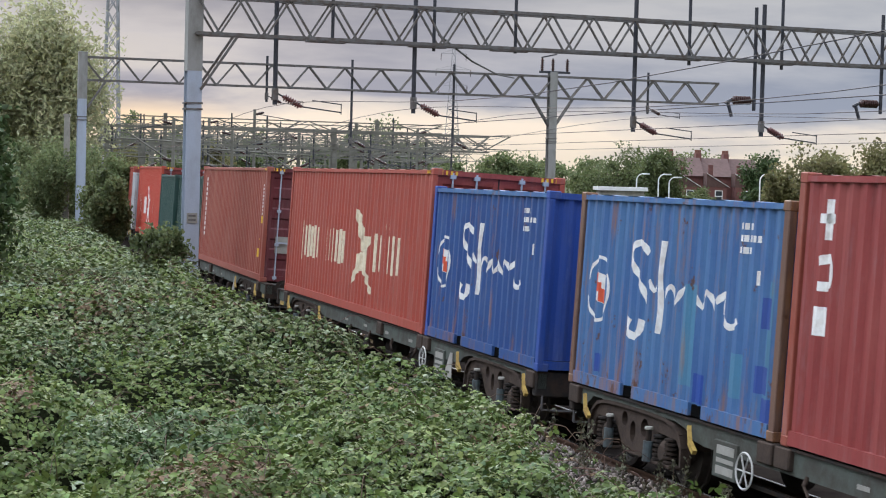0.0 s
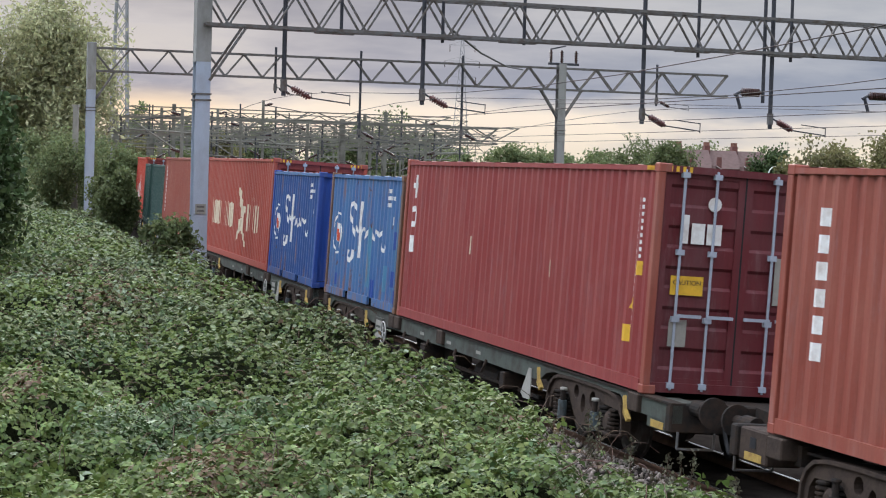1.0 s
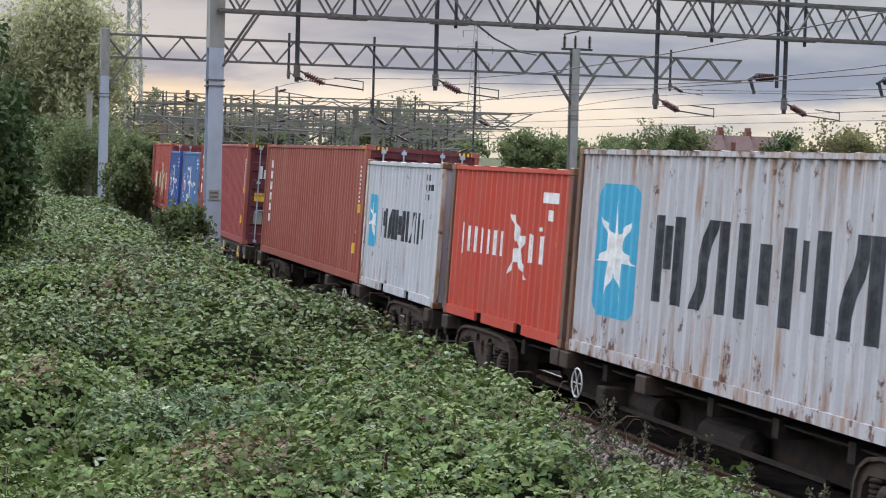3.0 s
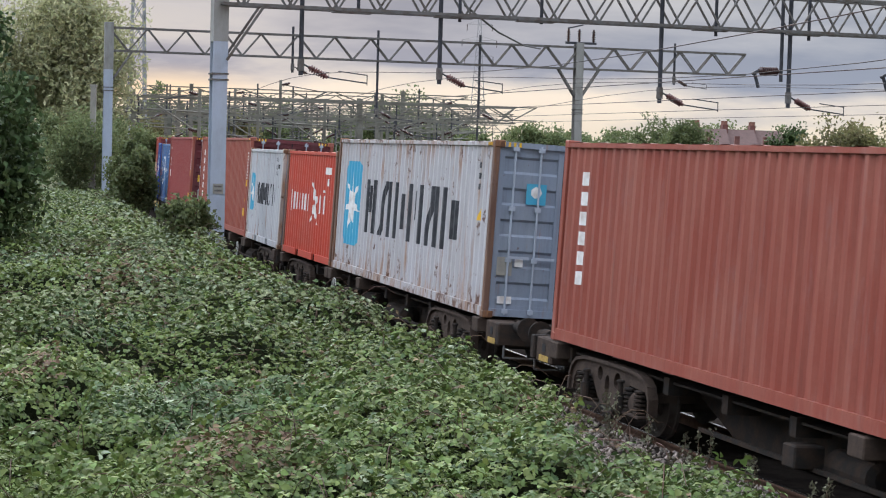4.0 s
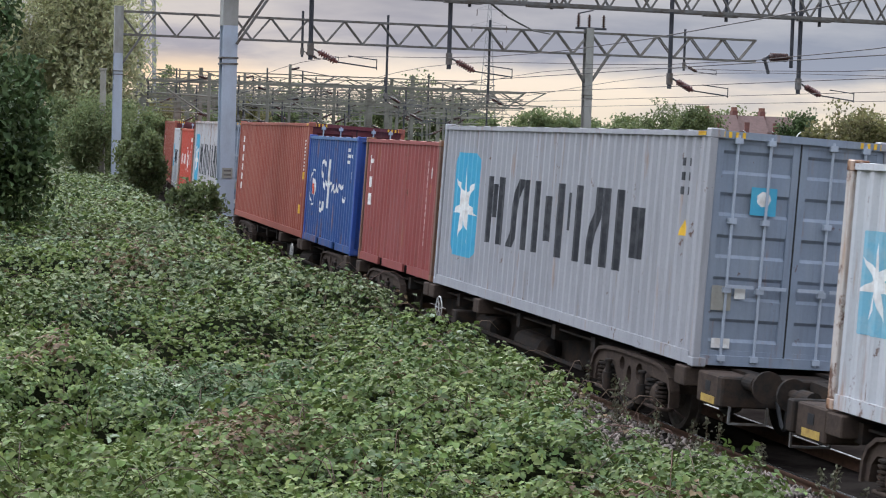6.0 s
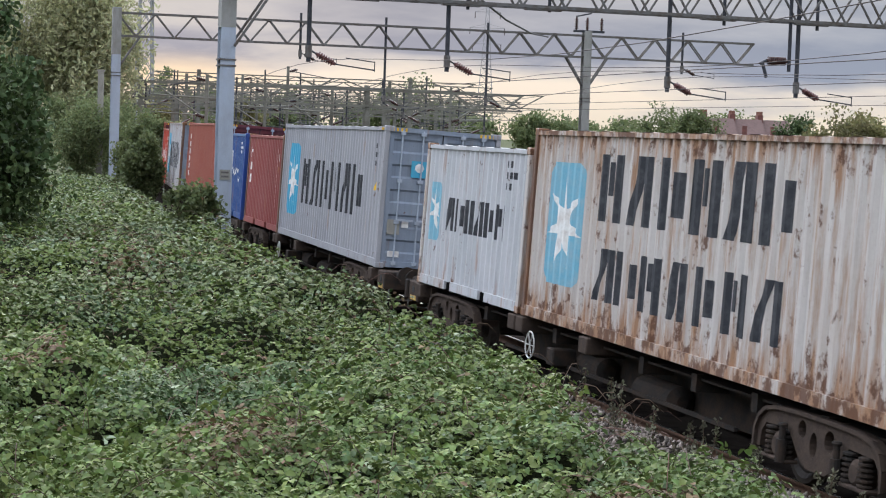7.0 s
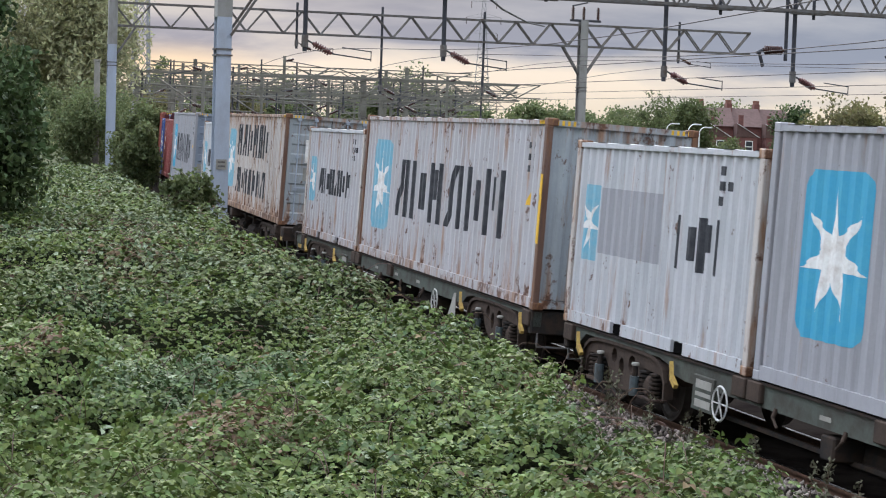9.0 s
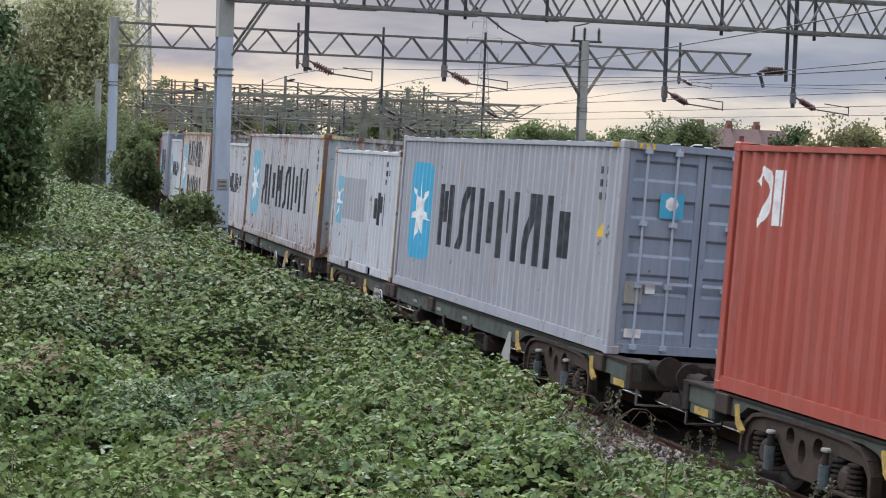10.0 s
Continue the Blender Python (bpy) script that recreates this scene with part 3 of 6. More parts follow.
def column(parent, c, z0, z1, w, d, material=None, top=False):
    """An H-section steel mast with a collar and a plate."""
    material = material or M_GALV
    rz = math.atan2(d.y, d.x)
    m = Matrix.Translation((c.x, c.y, 0)) @ Matrix.Rotation(rz, 4, "Z")
    bm = bmesh.new()
    a, f, g = w / 2, w / 2 + 0.012, w / 2 - 0.012
    outline = [(-a, -f), (a, -f), (a, -g), (0.008, -g), (0.008, g), (a, g), (a, f), (-a, f), (-a, g), (-0.008, g), (-0.008, -g), (-a, -g)]
    lp = [[bm.verts.new((x, y, z)) for x, y in outline] for z in (z0, z1)]
    bm.faces.new(lp[0])
    bm.faces.new(lp[1][::-1])
    for k in range(12):
        bm.faces.new((lp[0][k], lp[0][(k + 1) % 12], lp[1][(k + 1) % 12], lp[1][k]))
    bmesh.ops.transform(bm, matrix=m, verts=bm.verts[:])
    post = part("mast", bm, material, parent)
    if top:
        bm = one_box(-w / 2 - 0.004, w / 2 + 0.004, -w / 2 - 0.016, w / 2 + 0.016, z0 + (z1 - z0) * 0.74, z1 - 0.02)
        bmesh.ops.transform(bm, matrix=m, verts=bm.verts[:])
        part("mast_top", bm, M_MAST_TOP, post, "dull grey boxed top of the mast")
    zc = z0 + (z1 - z0) * 0.62
    for z in (zc, zc + 0.16):
        bm = one_box(-w / 2 - 0.03, w / 2 + 0.03, -w / 2 - 0.03, w / 2 + 0.03, z, z + 0.045)
        bmesh.ops.transform(bm, matrix=m, verts=bm.verts[:])
        part("collar", bm, M_GALV_OLD, post)
    return post


def ribbed(bm, p, q, r, ribs=7):
    """A ribbed insulator between two points."""
    p, q = Vector(p), Vector(q)
    L = (q - p).length
    prof = [(0, r * 0.45)]
    for i in range(ribs):
        s = L * (0.08 + 0.84 * i / ribs)
        prof += [(s, r * 0.5), (s + L * 0.03, r), (s + L * 0.06, r), (s + L * 0.09, r * 0.5)]
    prof.append((L, r * 0.45))
    tmp = bmesh.new()
    lathe(tmp, prof, "x", n=12)
    rot = Vector((1, 0, 0)).rotation_difference(q - p).to_matrix().to_4x4()
    bmesh.ops.transform(tmp, matrix=Matrix.Translation(p) @ rot, verts=tmp.verts[:])
    me = bpy.data.meshes.new("tmp")
    tmp.to_mesh(me)
    tmp.free()
    bm.from_mesh(me)
    bpy.data.meshes.remove(me)
    return bm


def drop_arm(c, d, zt, zb, reach=1.5, tube=0.13, red=True, group="drop tubes"):
    """A drop tube under a gantry with an insulator and a registration arm."""
    t = thing("drop_tube", "dark steel drop tube with a ribbed insulator and a registration arm", "overhead fitting", group)
    c, d = Vector((*c, 0)), Vector((*d, 0)).normalized()
    part("tube", bar(bmesh.new(), c + Vector((0, 0, zt)), c + Vector((0, 0, zb)), tube, n=10), M_TUBE, t)
    part("clamp", bar(bmesh.new(), c + Vector((0, 0, zb + 0.45)), c + Vector((0, 0, zb + 0.12)), tube * 1.5, n=8), M_GALV_OLD, t)
    a = c + d * 0.08 + Vector((0, 0, zb + 0.3))
    b = a + d * reach * 0.45 + Vector((0, 0, -0.22 * reach))
    part("insulator", ribbed(bmesh.new(), a + (b - a) * 0.2, b, 0.10), M_RED_INSUL if red else M_INSUL, t)
    part("bracket", bar(bmesh.new(), a, a + (b - a) * 0.25, 0.05, n=8), M_TUBE, t)
    e = b + d * reach * 0.75 + Vector((0, 0, -0.12))
    part("registration_arm", bar(bmesh.new(), b, e, 0.04, n=8), M_TUBE, t)
    part("steady_arm", bar(bmesh.new(), e + Vector((0, 0, 0.22)), e - d * reach * 0.55 + Vector((0, 0, 0.30)), 0.03, n=6), M_TUBE, t)
    part("hanger", bar(bmesh.new(), e + Vector((0, 0, 0.24)), e + Vector((0, 0, -0.05)), 0.03, n=6), M_TUBE, t)
    return t


def wire(pts, r, name="overhead_wire", label="thin dark overhead line wire", group="overhead wires"):
    cu = bpy.data.curves.new(name, "CURVE")
    cu.dimensions = "3D"
    sp = cu.splines.new("POLY")
    sp.points.add(len(pts) - 1)
    for s, p in zip(sp.points, pts):
        s.co = (*p, 1)
    cu.bevel_depth = r
    cu.bevel_resolution = 1
    cu.materials.append(M_WIRE)
    return tagged(new(name, cu), label, "wire", group)


G1P, G1Q = (-5.97, 52.0), (21.9, 61.3)
G2P, G2Q = (-16.3, 95.0), (16.3, 104.5)


def on(P, Q, s):
    return (P[0] + (Q[0] - P[0]) * s, P[1] + (Q[1] - P[1]) * s)


def build_overhead():
    truss_gantry(G1P, G1Q, 7.42, 1.0, 1.3, 0.62, 0.085, "tall grey steel lattice portal that spans the tracks", [(0.0, 0.0), (1.0, -0.3)], 0.40)
    truss_gantry(G2P, G2Q, 8.05, 1.12, 1.9, 0.26, 0.10, "weathered steel lattice gantry with braced masts over the tracks", [(0.0, 0.6), (0.72, -0.3, M_MAST_TOP)], 0.42)
    d1 = Vector((G1Q[0] - G1P[0], G1Q[1] - G1P[1])).normalized()
    plate = thing("mast_plate", "small pale plate bolted to the near mast", "plate")
    part("plate", one_box(-0.14, 0.14, -0.235, -0.22, 2.35, 2.62), M_CONCRETE, plate)
    for k in range(2):
        part("plate_bar", one_box(-0.10, 0.10, -0.238, -0.235, 2.41 + k * 0.11, 2.46 + k * 0.11), M_GALV_OLD, plate)
    plate.matrix_basis = Matrix.Translation((G1P[0], G1P[1], 0)) @ Matrix.Rotation(math.atan2(d1.y, d1.x), 4, "Z")
    for s, zb in ((0.077, 5.6), (0.212, 5.5), (0.441, 5.2), (0.583, 5.2)):
        drop_arm(on(G1P, G1Q, s), d1, 9.1, zb)
    for s, zb in ((0.131, 7.35), (0.231, 7.25), (0.314, 7.3), (0.50, 7.2), (0.604, 7.2)):
        c = on(G1P, G1Q, s)
        t = thing("hanger_post", "slim grey steel hanger post on the lattice portal", "overhead fitting", "hanger posts")
        part("tube", bar(bmesh.new(), (*c, 10.2), (*c, zb), 0.10, n=8), M_TUBE, t)
        part("cross_plate", bar(bmesh.new(), (c[0] - d1.x * 0.75, c[1] - d1.y * 0.75, 7.36), (c[0] + d1.x * 0.35, c[1] + d1.y * 0.35, 7.36), 0.16, 0.06), M_GALV_OLD, t)
    for s, zb in ((0.574, 5.95), (0.721, 6.0)):
        c = on(G1P, G1Q, s)
        t = thing("feeder_post", "dark steel post with a large ribbed feeder insulator", "overhead fitting", "feeder posts")
        part("tube", bar(bmesh.new(), (*c, 9.0), (*c, zb), 0.11, n=8), M_TUBE, t)
        a, b = Vector((c[0] - d1.x * 0.08, c[1] - d1.y * 0.08, zb + 0.3)), Vector((c[0] - d1.x * 0.75, c[1] - d1.y * 0.75, zb + 0.3))
        part("insulator", ribbed(bmesh.new(), a, b, 0.13, 9), M_INSUL, t)
        part("clamp", bar(bmesh.new(), b, b - Vector((d1.x * 0.2, d1.y * 0.2, 0.1)), 0.09, n=8), M_TUBE, t)
        part("damper", bar(bmesh.new(), b - Vector((d1.x * 0.12, d1.y * 0.12, 0.08)), b - Vector((-d1.x * 0.02, 0, 0.5)), 0.10, n=8), M_TUBE, t)
    d2 = Vector((G2Q[0] - G2P[0], G2Q[1] - G2P[1])).normalized()
    c = Vector((*on(G2P, G2Q, 0.72), 9.4))
    e = Vector((d2.x, d2.y, 0))
    head = thing("line_switch", "dark switch frame with upright insulators on a gantry mast", "overhead fitting")
    part("cross_bar", bar(bmesh.new(), c - e * 0.75, c + e * 0.95, 0.12), M_TUBE, head)
    part("top_bar", bar(bmesh.new(), c - e * 0.65 + Vector((0, 0, 0.75)), c + e * 0.2 + Vector((0, 0, 0.95)), 0.07), M_TUBE, head)
    for k in (-0.6, 0.0, 0.8):
        part("insulator", ribbed(bmesh.new(), c + e * k + Vector((0, 0, 0.06)), c + e * k + Vector((0, 0, 0.72)), 0.11, 6), M_INSUL, head)
    for s, zb in ((0.27, 7.3), (0.40, 5.2), (0.56, 5.3), (0.88, 7.4)):
        drop_arm(on(G2P, G2Q, s), d2, 9.6, zb, red=False)


build_overhead()


def far_gantries():
    rnd = random.Random(4)
    rows = ((128, -22, 6.5, 5.7, 0.9), (142, -21, 2.0, 7.0, 0.6), (156, -25, 6.0, 5.9, 0.7), (172, -26, 4.0, 7.2, 0.9), (190, -31, 3.0, 6.2, 0.7), (212, -33, 8.5, 7.4, 1.0), (235, -38, 4.0, 6.4, 0.9),
            (262, -42, 6.0, 7.6, 1.1), (295, -48, 9.0, 6.8, 1.1), (335, -55, 10.0, 7.8, 1.3), (380, -62, 14.0, 7.0, 1.5), (136, -20, -1.0, 4.9, 0.4), (165, -27, 1.0, 5.1, 0.4), (200, -30, 3.0, 5.4, 0.5))
    for y, xa, xb, z, dep in rows:
        p, q = (xa, y - 3), (xb, y + 4)
        truss_gantry(p, q, z, dep, 3.4, 0.3, 0.05 + y * 0.00016, "distant dull steel lattice gantry over the railway", [(0.05 + 0.1 * rnd.random(), -0.4), (0.55 + 0.3 * rnd.random(), -0.4)], 0.24, "far gantries", knees=False, mat_t=M_FAR, mast_mat=M_FAR)
        for i in range(5):
            c = on(p, q, (i + 0.5) / 5 + rnd.uniform(-0.07, 0.07))
            drop_arm(c, (1 if i % 2 else -1, 0.2), z + dep + 0.5 * rnd.random(), z - 0.9 - rnd.random(), reach=2.4, tube=0.12, group="far drop tubes", red=False)
    # the boxed boom whose braced end stands free over the far tracks
    truss_gantry((-20.5, 116), (4.6, 121), 5.35, 0.95, 2.1, 0.3, 0.10, "dull steel boxed boom with a free braced end", [(0.0, -0.3), (0.62, -0.4)], 0.26, "far gantries", knees=False, mat_t=M_FAR, mast_mat=M_FAR)
    # cantilever masts along the far tracks: a post, two slanting tubes and a long level arm
    for k in range(34):
        y = 112 + k * 7.3 + rnd.uniform(-2, 2)
        x = -0.125 * y + rnd.uniform(0, 0.135) * y
        h, w = rnd.uniform(5.4, 7.6), 0.07 + y * 0.0002
        sg = rnd.choice((-1, 1))
        t = thing("cantilever_mast", "slim steel mast with tubular cantilever arms over a far track", "overhead fitting", "far cantilever masts")
        part("post", bar(bmesh.new(), (x, y, -0.4), (x, y, h + 0.7), w * 1.9), M_FAR, t)
        reach = rnd.uniform(2.6, 3.6) * sg
        part("level_tube", bar(bmesh.new(), (x - reach * 0.25, y, h - 0.7), (x + reach, y, h - 0.55), w, n=6), M_FAR, t)
        part("stay_tube", bar(bmesh.new(), (x, y, h - 1.9), (x + reach * 0.9, y, h - 0.1), w, n=6), M_FAR, t)
        part("top_tie", bar(bmesh.new(), (x, y, h + 0.4), (x + reach * 0.95, y, h - 0.1), w * 0.6, n=6), M_TUBE, t)
        part("registration_tube", bar(bmesh.new(), (x, y, h - 1.7), (x + reach * 1.05, y, h - 1.55), w * 0.8, n=6), M_FAR, t)
        for z in (h - 1.85, h + 0.3):
            part("insulator", ribbed(bmesh.new(), (x + 0.1 * sg, y, z + 0.05), (x + 0.65 * sg, y, z + 0.2), 0.13, 5), M_INSUL, t)


far_gantries()


def posts_and_lamps():
    t = thing("concrete_post", "slim weathered concrete post in the shrubs", "post")
    part("shaft", bar(bmesh.new(), (-17.9, 100, 0.5), (-17.9, 100, 6.4), 0.32, w2=0.26), M_CONCRETE, t)
    part("cap", bar(bmesh.new(), (-17.9, 100, 6.4), (-17.9, 100, 6.5), 0.34), M_CONCRETE, t)
    for x, y, h in ((17.3, 150, 4.4), (19.0, 150, 4.4), (26.9, 150, 4.6), (20.1, 152, 4.2)):
        t = thing("street_lamp", "slim white curved lamp post beyond the tracks", "street lamp", "lamp posts beyond the tracks")
        part("pole", bar(bmesh.new(), (x, y, -0.4), (x, y, h - 0.5), 0.11, n=8), M_WHITE_PAINT, t)
        bm = bmesh.new()
        for i in range(6):
            a, b = math.pi / 2 * i / 6, math.pi / 2 * (i + 1) / 6
            bar(bm, (x + 0.5 - 0.5 * math.cos(a), y, h - 0.5 + 0.5 * math.sin(a)), (x + 0.5 - 0.5 * math.cos(b), y, h - 0.5 + 0.5 * math.sin(b)), 0.09, n=6)
        part("swan_neck", bm, M_WHITE_PAINT, t)
        part("lantern", one_box(x + 0.45, x + 1.0, y - 0.1, y + 0.1, h - 0.06, h + 0.04, bevel=0.02), M_WHITE_PAINT, t)
    t = thing("equipment_hut", "low pale grey equipment hut beside the far tracks", "hut")
    part("wall", one_box(9.4, 11.6, 97, 99.5, -0.4, 3.3), M_CONCRETE, t)
    part("roof", one_box(9.25, 11.75, 96.85, 99.65, 3.3, 3.48), M_WHITE_PAINT, t)
    part("door", one_box(10.1, 10.9, 96.96, 97.0, -0.35, 1.7), M_SOLEBAR, t)


posts_and_lamps()


def wires():
    for k, off in enumerate(TRACKS):
        us = np.arange(-14, 220, 4.0)
        x, y = track_at(us, off)
        wire([(a, b, 4.75) for a, b in zip(x, y)], 0.007, label="copper contact wire over the track")
        sag = 0.24 * np.cos((us - 36) / 43.0 * 2 * math.pi)
        wire([(a, b, 5.38 + s) for a, b, s in zip(x, y, sag)], 0.008, label="catenary wire that sags between the gantries")

    wire([(0.62, 56.0, 7.85), (2.0, 70.0, 7.95), (3.6, 86.0, 8.35), (5.1, 101.0, 9.0)], 0.035, "feeder_cable", "thick dark feeder cable between two gantries", "feeder cables")


wires()


def pylon(at, h, w, label, k=1.0):
    t = thing("electricity_pylon", label, "pylon", "pylons")
    x, y = at
    lv = [0, 0.08, 0.16, 0.24, 0.31, 0.38, 0.44, 0.5, 0.56, 0.61, 0.66, 0.71, 0.76, 0.81, 0.86, 0.91, 0.96, 1.0]
    pts = []
    for s in lv:
        r = w / 2 * (1 - s) ** 1.1 + 0.35
        pts.append([Vector((x + a * r, y + b * r, s * h)) for a, b in ((-1, -1), (1, -1), (1, 1), (-1, 1))])
    for lo, hi in zip(pts, pts[1:]):
        for i in range(4):
            part("leg", bar(bmesh.new(), lo[i], hi[i], 0.20 * k), M_PYLON, t)
            j = (i + 1) % 4
            part("brace", bar(bmesh.new(), lo[i], hi[j], 0.13 * k), M_PYLON, t)
            part("brace", bar(bmesh.new(), lo[j], hi[i], 0.13 * k), M_PYLON, t)
    for s, r in ((0.72, 4.5), (0.83, 5.5), (0.94, 4.0)):
        for sg in (-1, 1):
            tip = Vector((x + sg * r, y, s * h))
            part("cross_arm", bar(bmesh.new(), (x, y, s * h), tip, 0.2 * k), M_PYLON, t)
            part("arm_tie", bar(bmesh.new(), (x, y, s * h + 1.4), tip, 0.12 * k), M_PYLON, t)
            part("insulator_string", ribbed(bmesh.new(), tip, tip - Vector((0, 0, 2.2)), 0.16), M_INSUL, t)
    return t


pylon((-47, 300), 50, 2.2, "tall grey lattice electricity pylon beyond the trees")
pylon((11.8, 620), 46, 6, "distant lattice electricity pylon against the sunset", 0.55)

# ---- the train ----
# local frame of wagons and containers: +y ahead, -x towards the brambles, z up; containers stand with their base at z = 0
PITCH, RIB = 0.278, 0.044


def rib_x(y, ph=0.0):
    """Depth of the corrugation at y: 0 outside, RIB inside."""
    s = ((y + ph) / PITCH) % 1.0
    if s < 0.26:
        return 0.0
    if s < 0.50:
        return RIB * (s - 0.26) / 0.24
    if s < 0.76:
        return RIB
    return RIB * (1 - (s - 0.76) / 0.24)


def rib_breaks(y0, y1):
    out = []
    k = math.floor(y0 / PITCH) - 1
    while k * PITCH < y1 + PITCH:
        out += [(k + s) * PITCH for s in (0.0, 0.26, 0.50, 0.76)]
        k += 1
    return [y for y in out if y0 + 1e-4 < y < y1 - 1e-4]


def corrugated(y0, y1, z0, z1, x, out):
    """A folded steel sheet in the plane x; out: -1 or 1, the way its face looks."""
    bm = bmesh.new()
    ys = [y0, *rib_breaks(y0, y1), y1]
    for back in (0, 0.004):
        col = [[bm.verts.new((x - out * (rib_x(y) + back), y, z)) for z in (z0, z1)] for y in ys]
        for a, b in zip(col, col[1:]):
            bm.faces.new((a[0], b[0], b[1], a[1]))
    return bm


def side_mark(polys, x=-1.192, out=-1):
    """Painted shapes on a folded sheet: each outline (y, z) is cut at the folds and laid on them."""
    bm = bmesh.new()
    for poly in polys:
        tmp = bmesh.new()
        tmp.faces.new([tmp.verts.new((0, y, z)) for y, z in poly])
        ys = [p[0] for p in poly]
        for b in rib_breaks(min(ys), max(ys)):
            bmesh.ops.bisect_plane(tmp, geom=tmp.verts[:] + tmp.edges[:] + tmp.faces[:], plane_co=(0, b, 0), plane_no=(0, 1, 0))
        keep = {}
        for v in tmp.verts:
            keep[v] = bm.verts.new((x - out * rib_x(v.co.y) + out * 0.003, v.co.y, v.co.z))
        for f in tmp.faces:
            bm.faces.new([keep[v] for v in f.verts])
        tmp.free()
    bmesh.ops.remove_doubles(bm, verts=bm.verts[:], dist=0.0005)
    return bm


def blocks(c, name, polys, material, label="", x=-1.192):
    """Each painted shape as a part of its own."""
    for p in polys:
        part(name, side_mark([p], x), material, c, label)


def stroke(pts, w):
    """A brush line through points (y, z), as a joined row of outlines."""
    K = [Vector(p) for p in (pts[0], *pts, pts[-1])]
    P = []
    for i in range(1, len(K) - 2):
        for j in range(3):
            t = j / 3
            a, b, c, d = K[i - 1], K[i], K[i + 1], K[i + 2]
            P.append(0.5 * (2 * b + (c - a) * t + (2 * a - 5 * b + 4 * c - d) * t * t + (3 * b - a - 3 * c + d) * t ** 3))
    P.append(K[-1])
    left, right = [], []
    for i, p in enumerate(P):
        d = (P[min(i + 1, len(P) - 1)] - P[max(i - 1, 0)]).normalized()
        n = Vector((-d.y, d.x)) * w / 2
        left.append(tuple(p + n))
        right.append(tuple(p - n))
    return [[left[i], left[i + 1], right[i + 1], right[i]] for i in range(len(P) - 1)]


def rect(y, z, w, h):
    return [(y - w / 2, z - h / 2), (y + w / 2, z - h / 2), (y + w / 2, z + h / 2), (y - w / 2, z + h / 2)]


def block_word(y0, y1, z0, z1, n, sw, seed=0):
    """A bold wordmark drawn as plain upright blocks: n blocks from y0 (front) back to y1."""
    rnd = random.Random(seed)
    step = (y0 - y1) / n
    h = z1 - z0
    out = []
    for i in range(n):
        a, b = y0 - step * i - step * 0.09, y0 - step * (i + 1) + step * 0.09
        k = (i + seed) % 3
        mid = (a + b) / 2
        if k == 0:
            out += [rect(a - sw / 2, (z0 + z1) / 2, sw, h), rect(b + sw / 2, (z0 + z1) / 2, sw, h), rect(mid, z1 - h * 0.36, sw * 0.7, h * 0.5)]
        elif k == 1:
            out += [[(a - sw * 0.1, z0), (a - sw * 1.1, z0), (b + sw * 1.0, z1), (b + sw * 2.0, z1)], rect(b + sw / 2, (z0 + z1) / 2, sw, h)]
        else:
            out += [rect(a - sw / 2, (z0 + z1) / 2, sw, h), rect(b + sw * 0.7, (z0 + z1) / 2, sw * 1.2, h * 0.62)]
    return out


def star(y, z, r, n=7, inner=0.33, sy=1.0):
    pts = []
    for i in range(2 * n):
        a = math.pi / 2 + math.pi * i / n
        k = r if i % 2 == 0 else r * inner
        pts.append((y + math.cos(a) * k * sy, z + math.sin(a) * k))
    return [[(y, z), pts[i], pts[(i + 1) % (2 * n)]] for i in range(2 * n)]


def round_rect(y, z, w, h, r):
    pts = []
    for cx, cz, a0 in ((w / 2 - r, h / 2 - r, 0), (-w / 2 + r, h / 2 - r, 90), (-w / 2 + r, -h / 2 + r, 180), (w / 2 - r, -h / 2 + r, 270)):
        for i in range(4):
            a = radians(a0 + i * 30)
            pts.append((y + cx + r * math.cos(a), z + cz + r * math.sin(a)))
    return pts


def code_bars(yc, ztop, rows, w=0.75, h=0.10, gap=0.06, seed=1):
    """Rows of plain bars in place of small lettering."""
    rnd = random.Random(seed)
    out = []
    z = ztop
    for n in rows:
        y = yc + w / 2
        for i in range(n):
            ww = w / max(rows) * rnd.uniform(0.55, 0.8)
            out.append(rect(y - ww / 2, z - h / 2, ww, h))
            y -= w / max(rows)
        z -= h + gap
    return out


def column_bars(y, ztop, n, w, h, gap, seed=1):
    rnd = random.Random(seed)
    return [rect(y, ztop - i * (h + gap) - h / 2, w * rnd.uniform(0.7, 1.0), h) for i in range(n)]


SHARED = {}


def casting_mesh(material):
    if material.name not in SHARED:
        bm = one_box(-0.089, 0.089, -0.081, 0.081, 0, 0.118, bevel=0.012)
        SHARED[material.name] = mesh_of("corner_casting", bm, material)
    return SHARED[material.name]


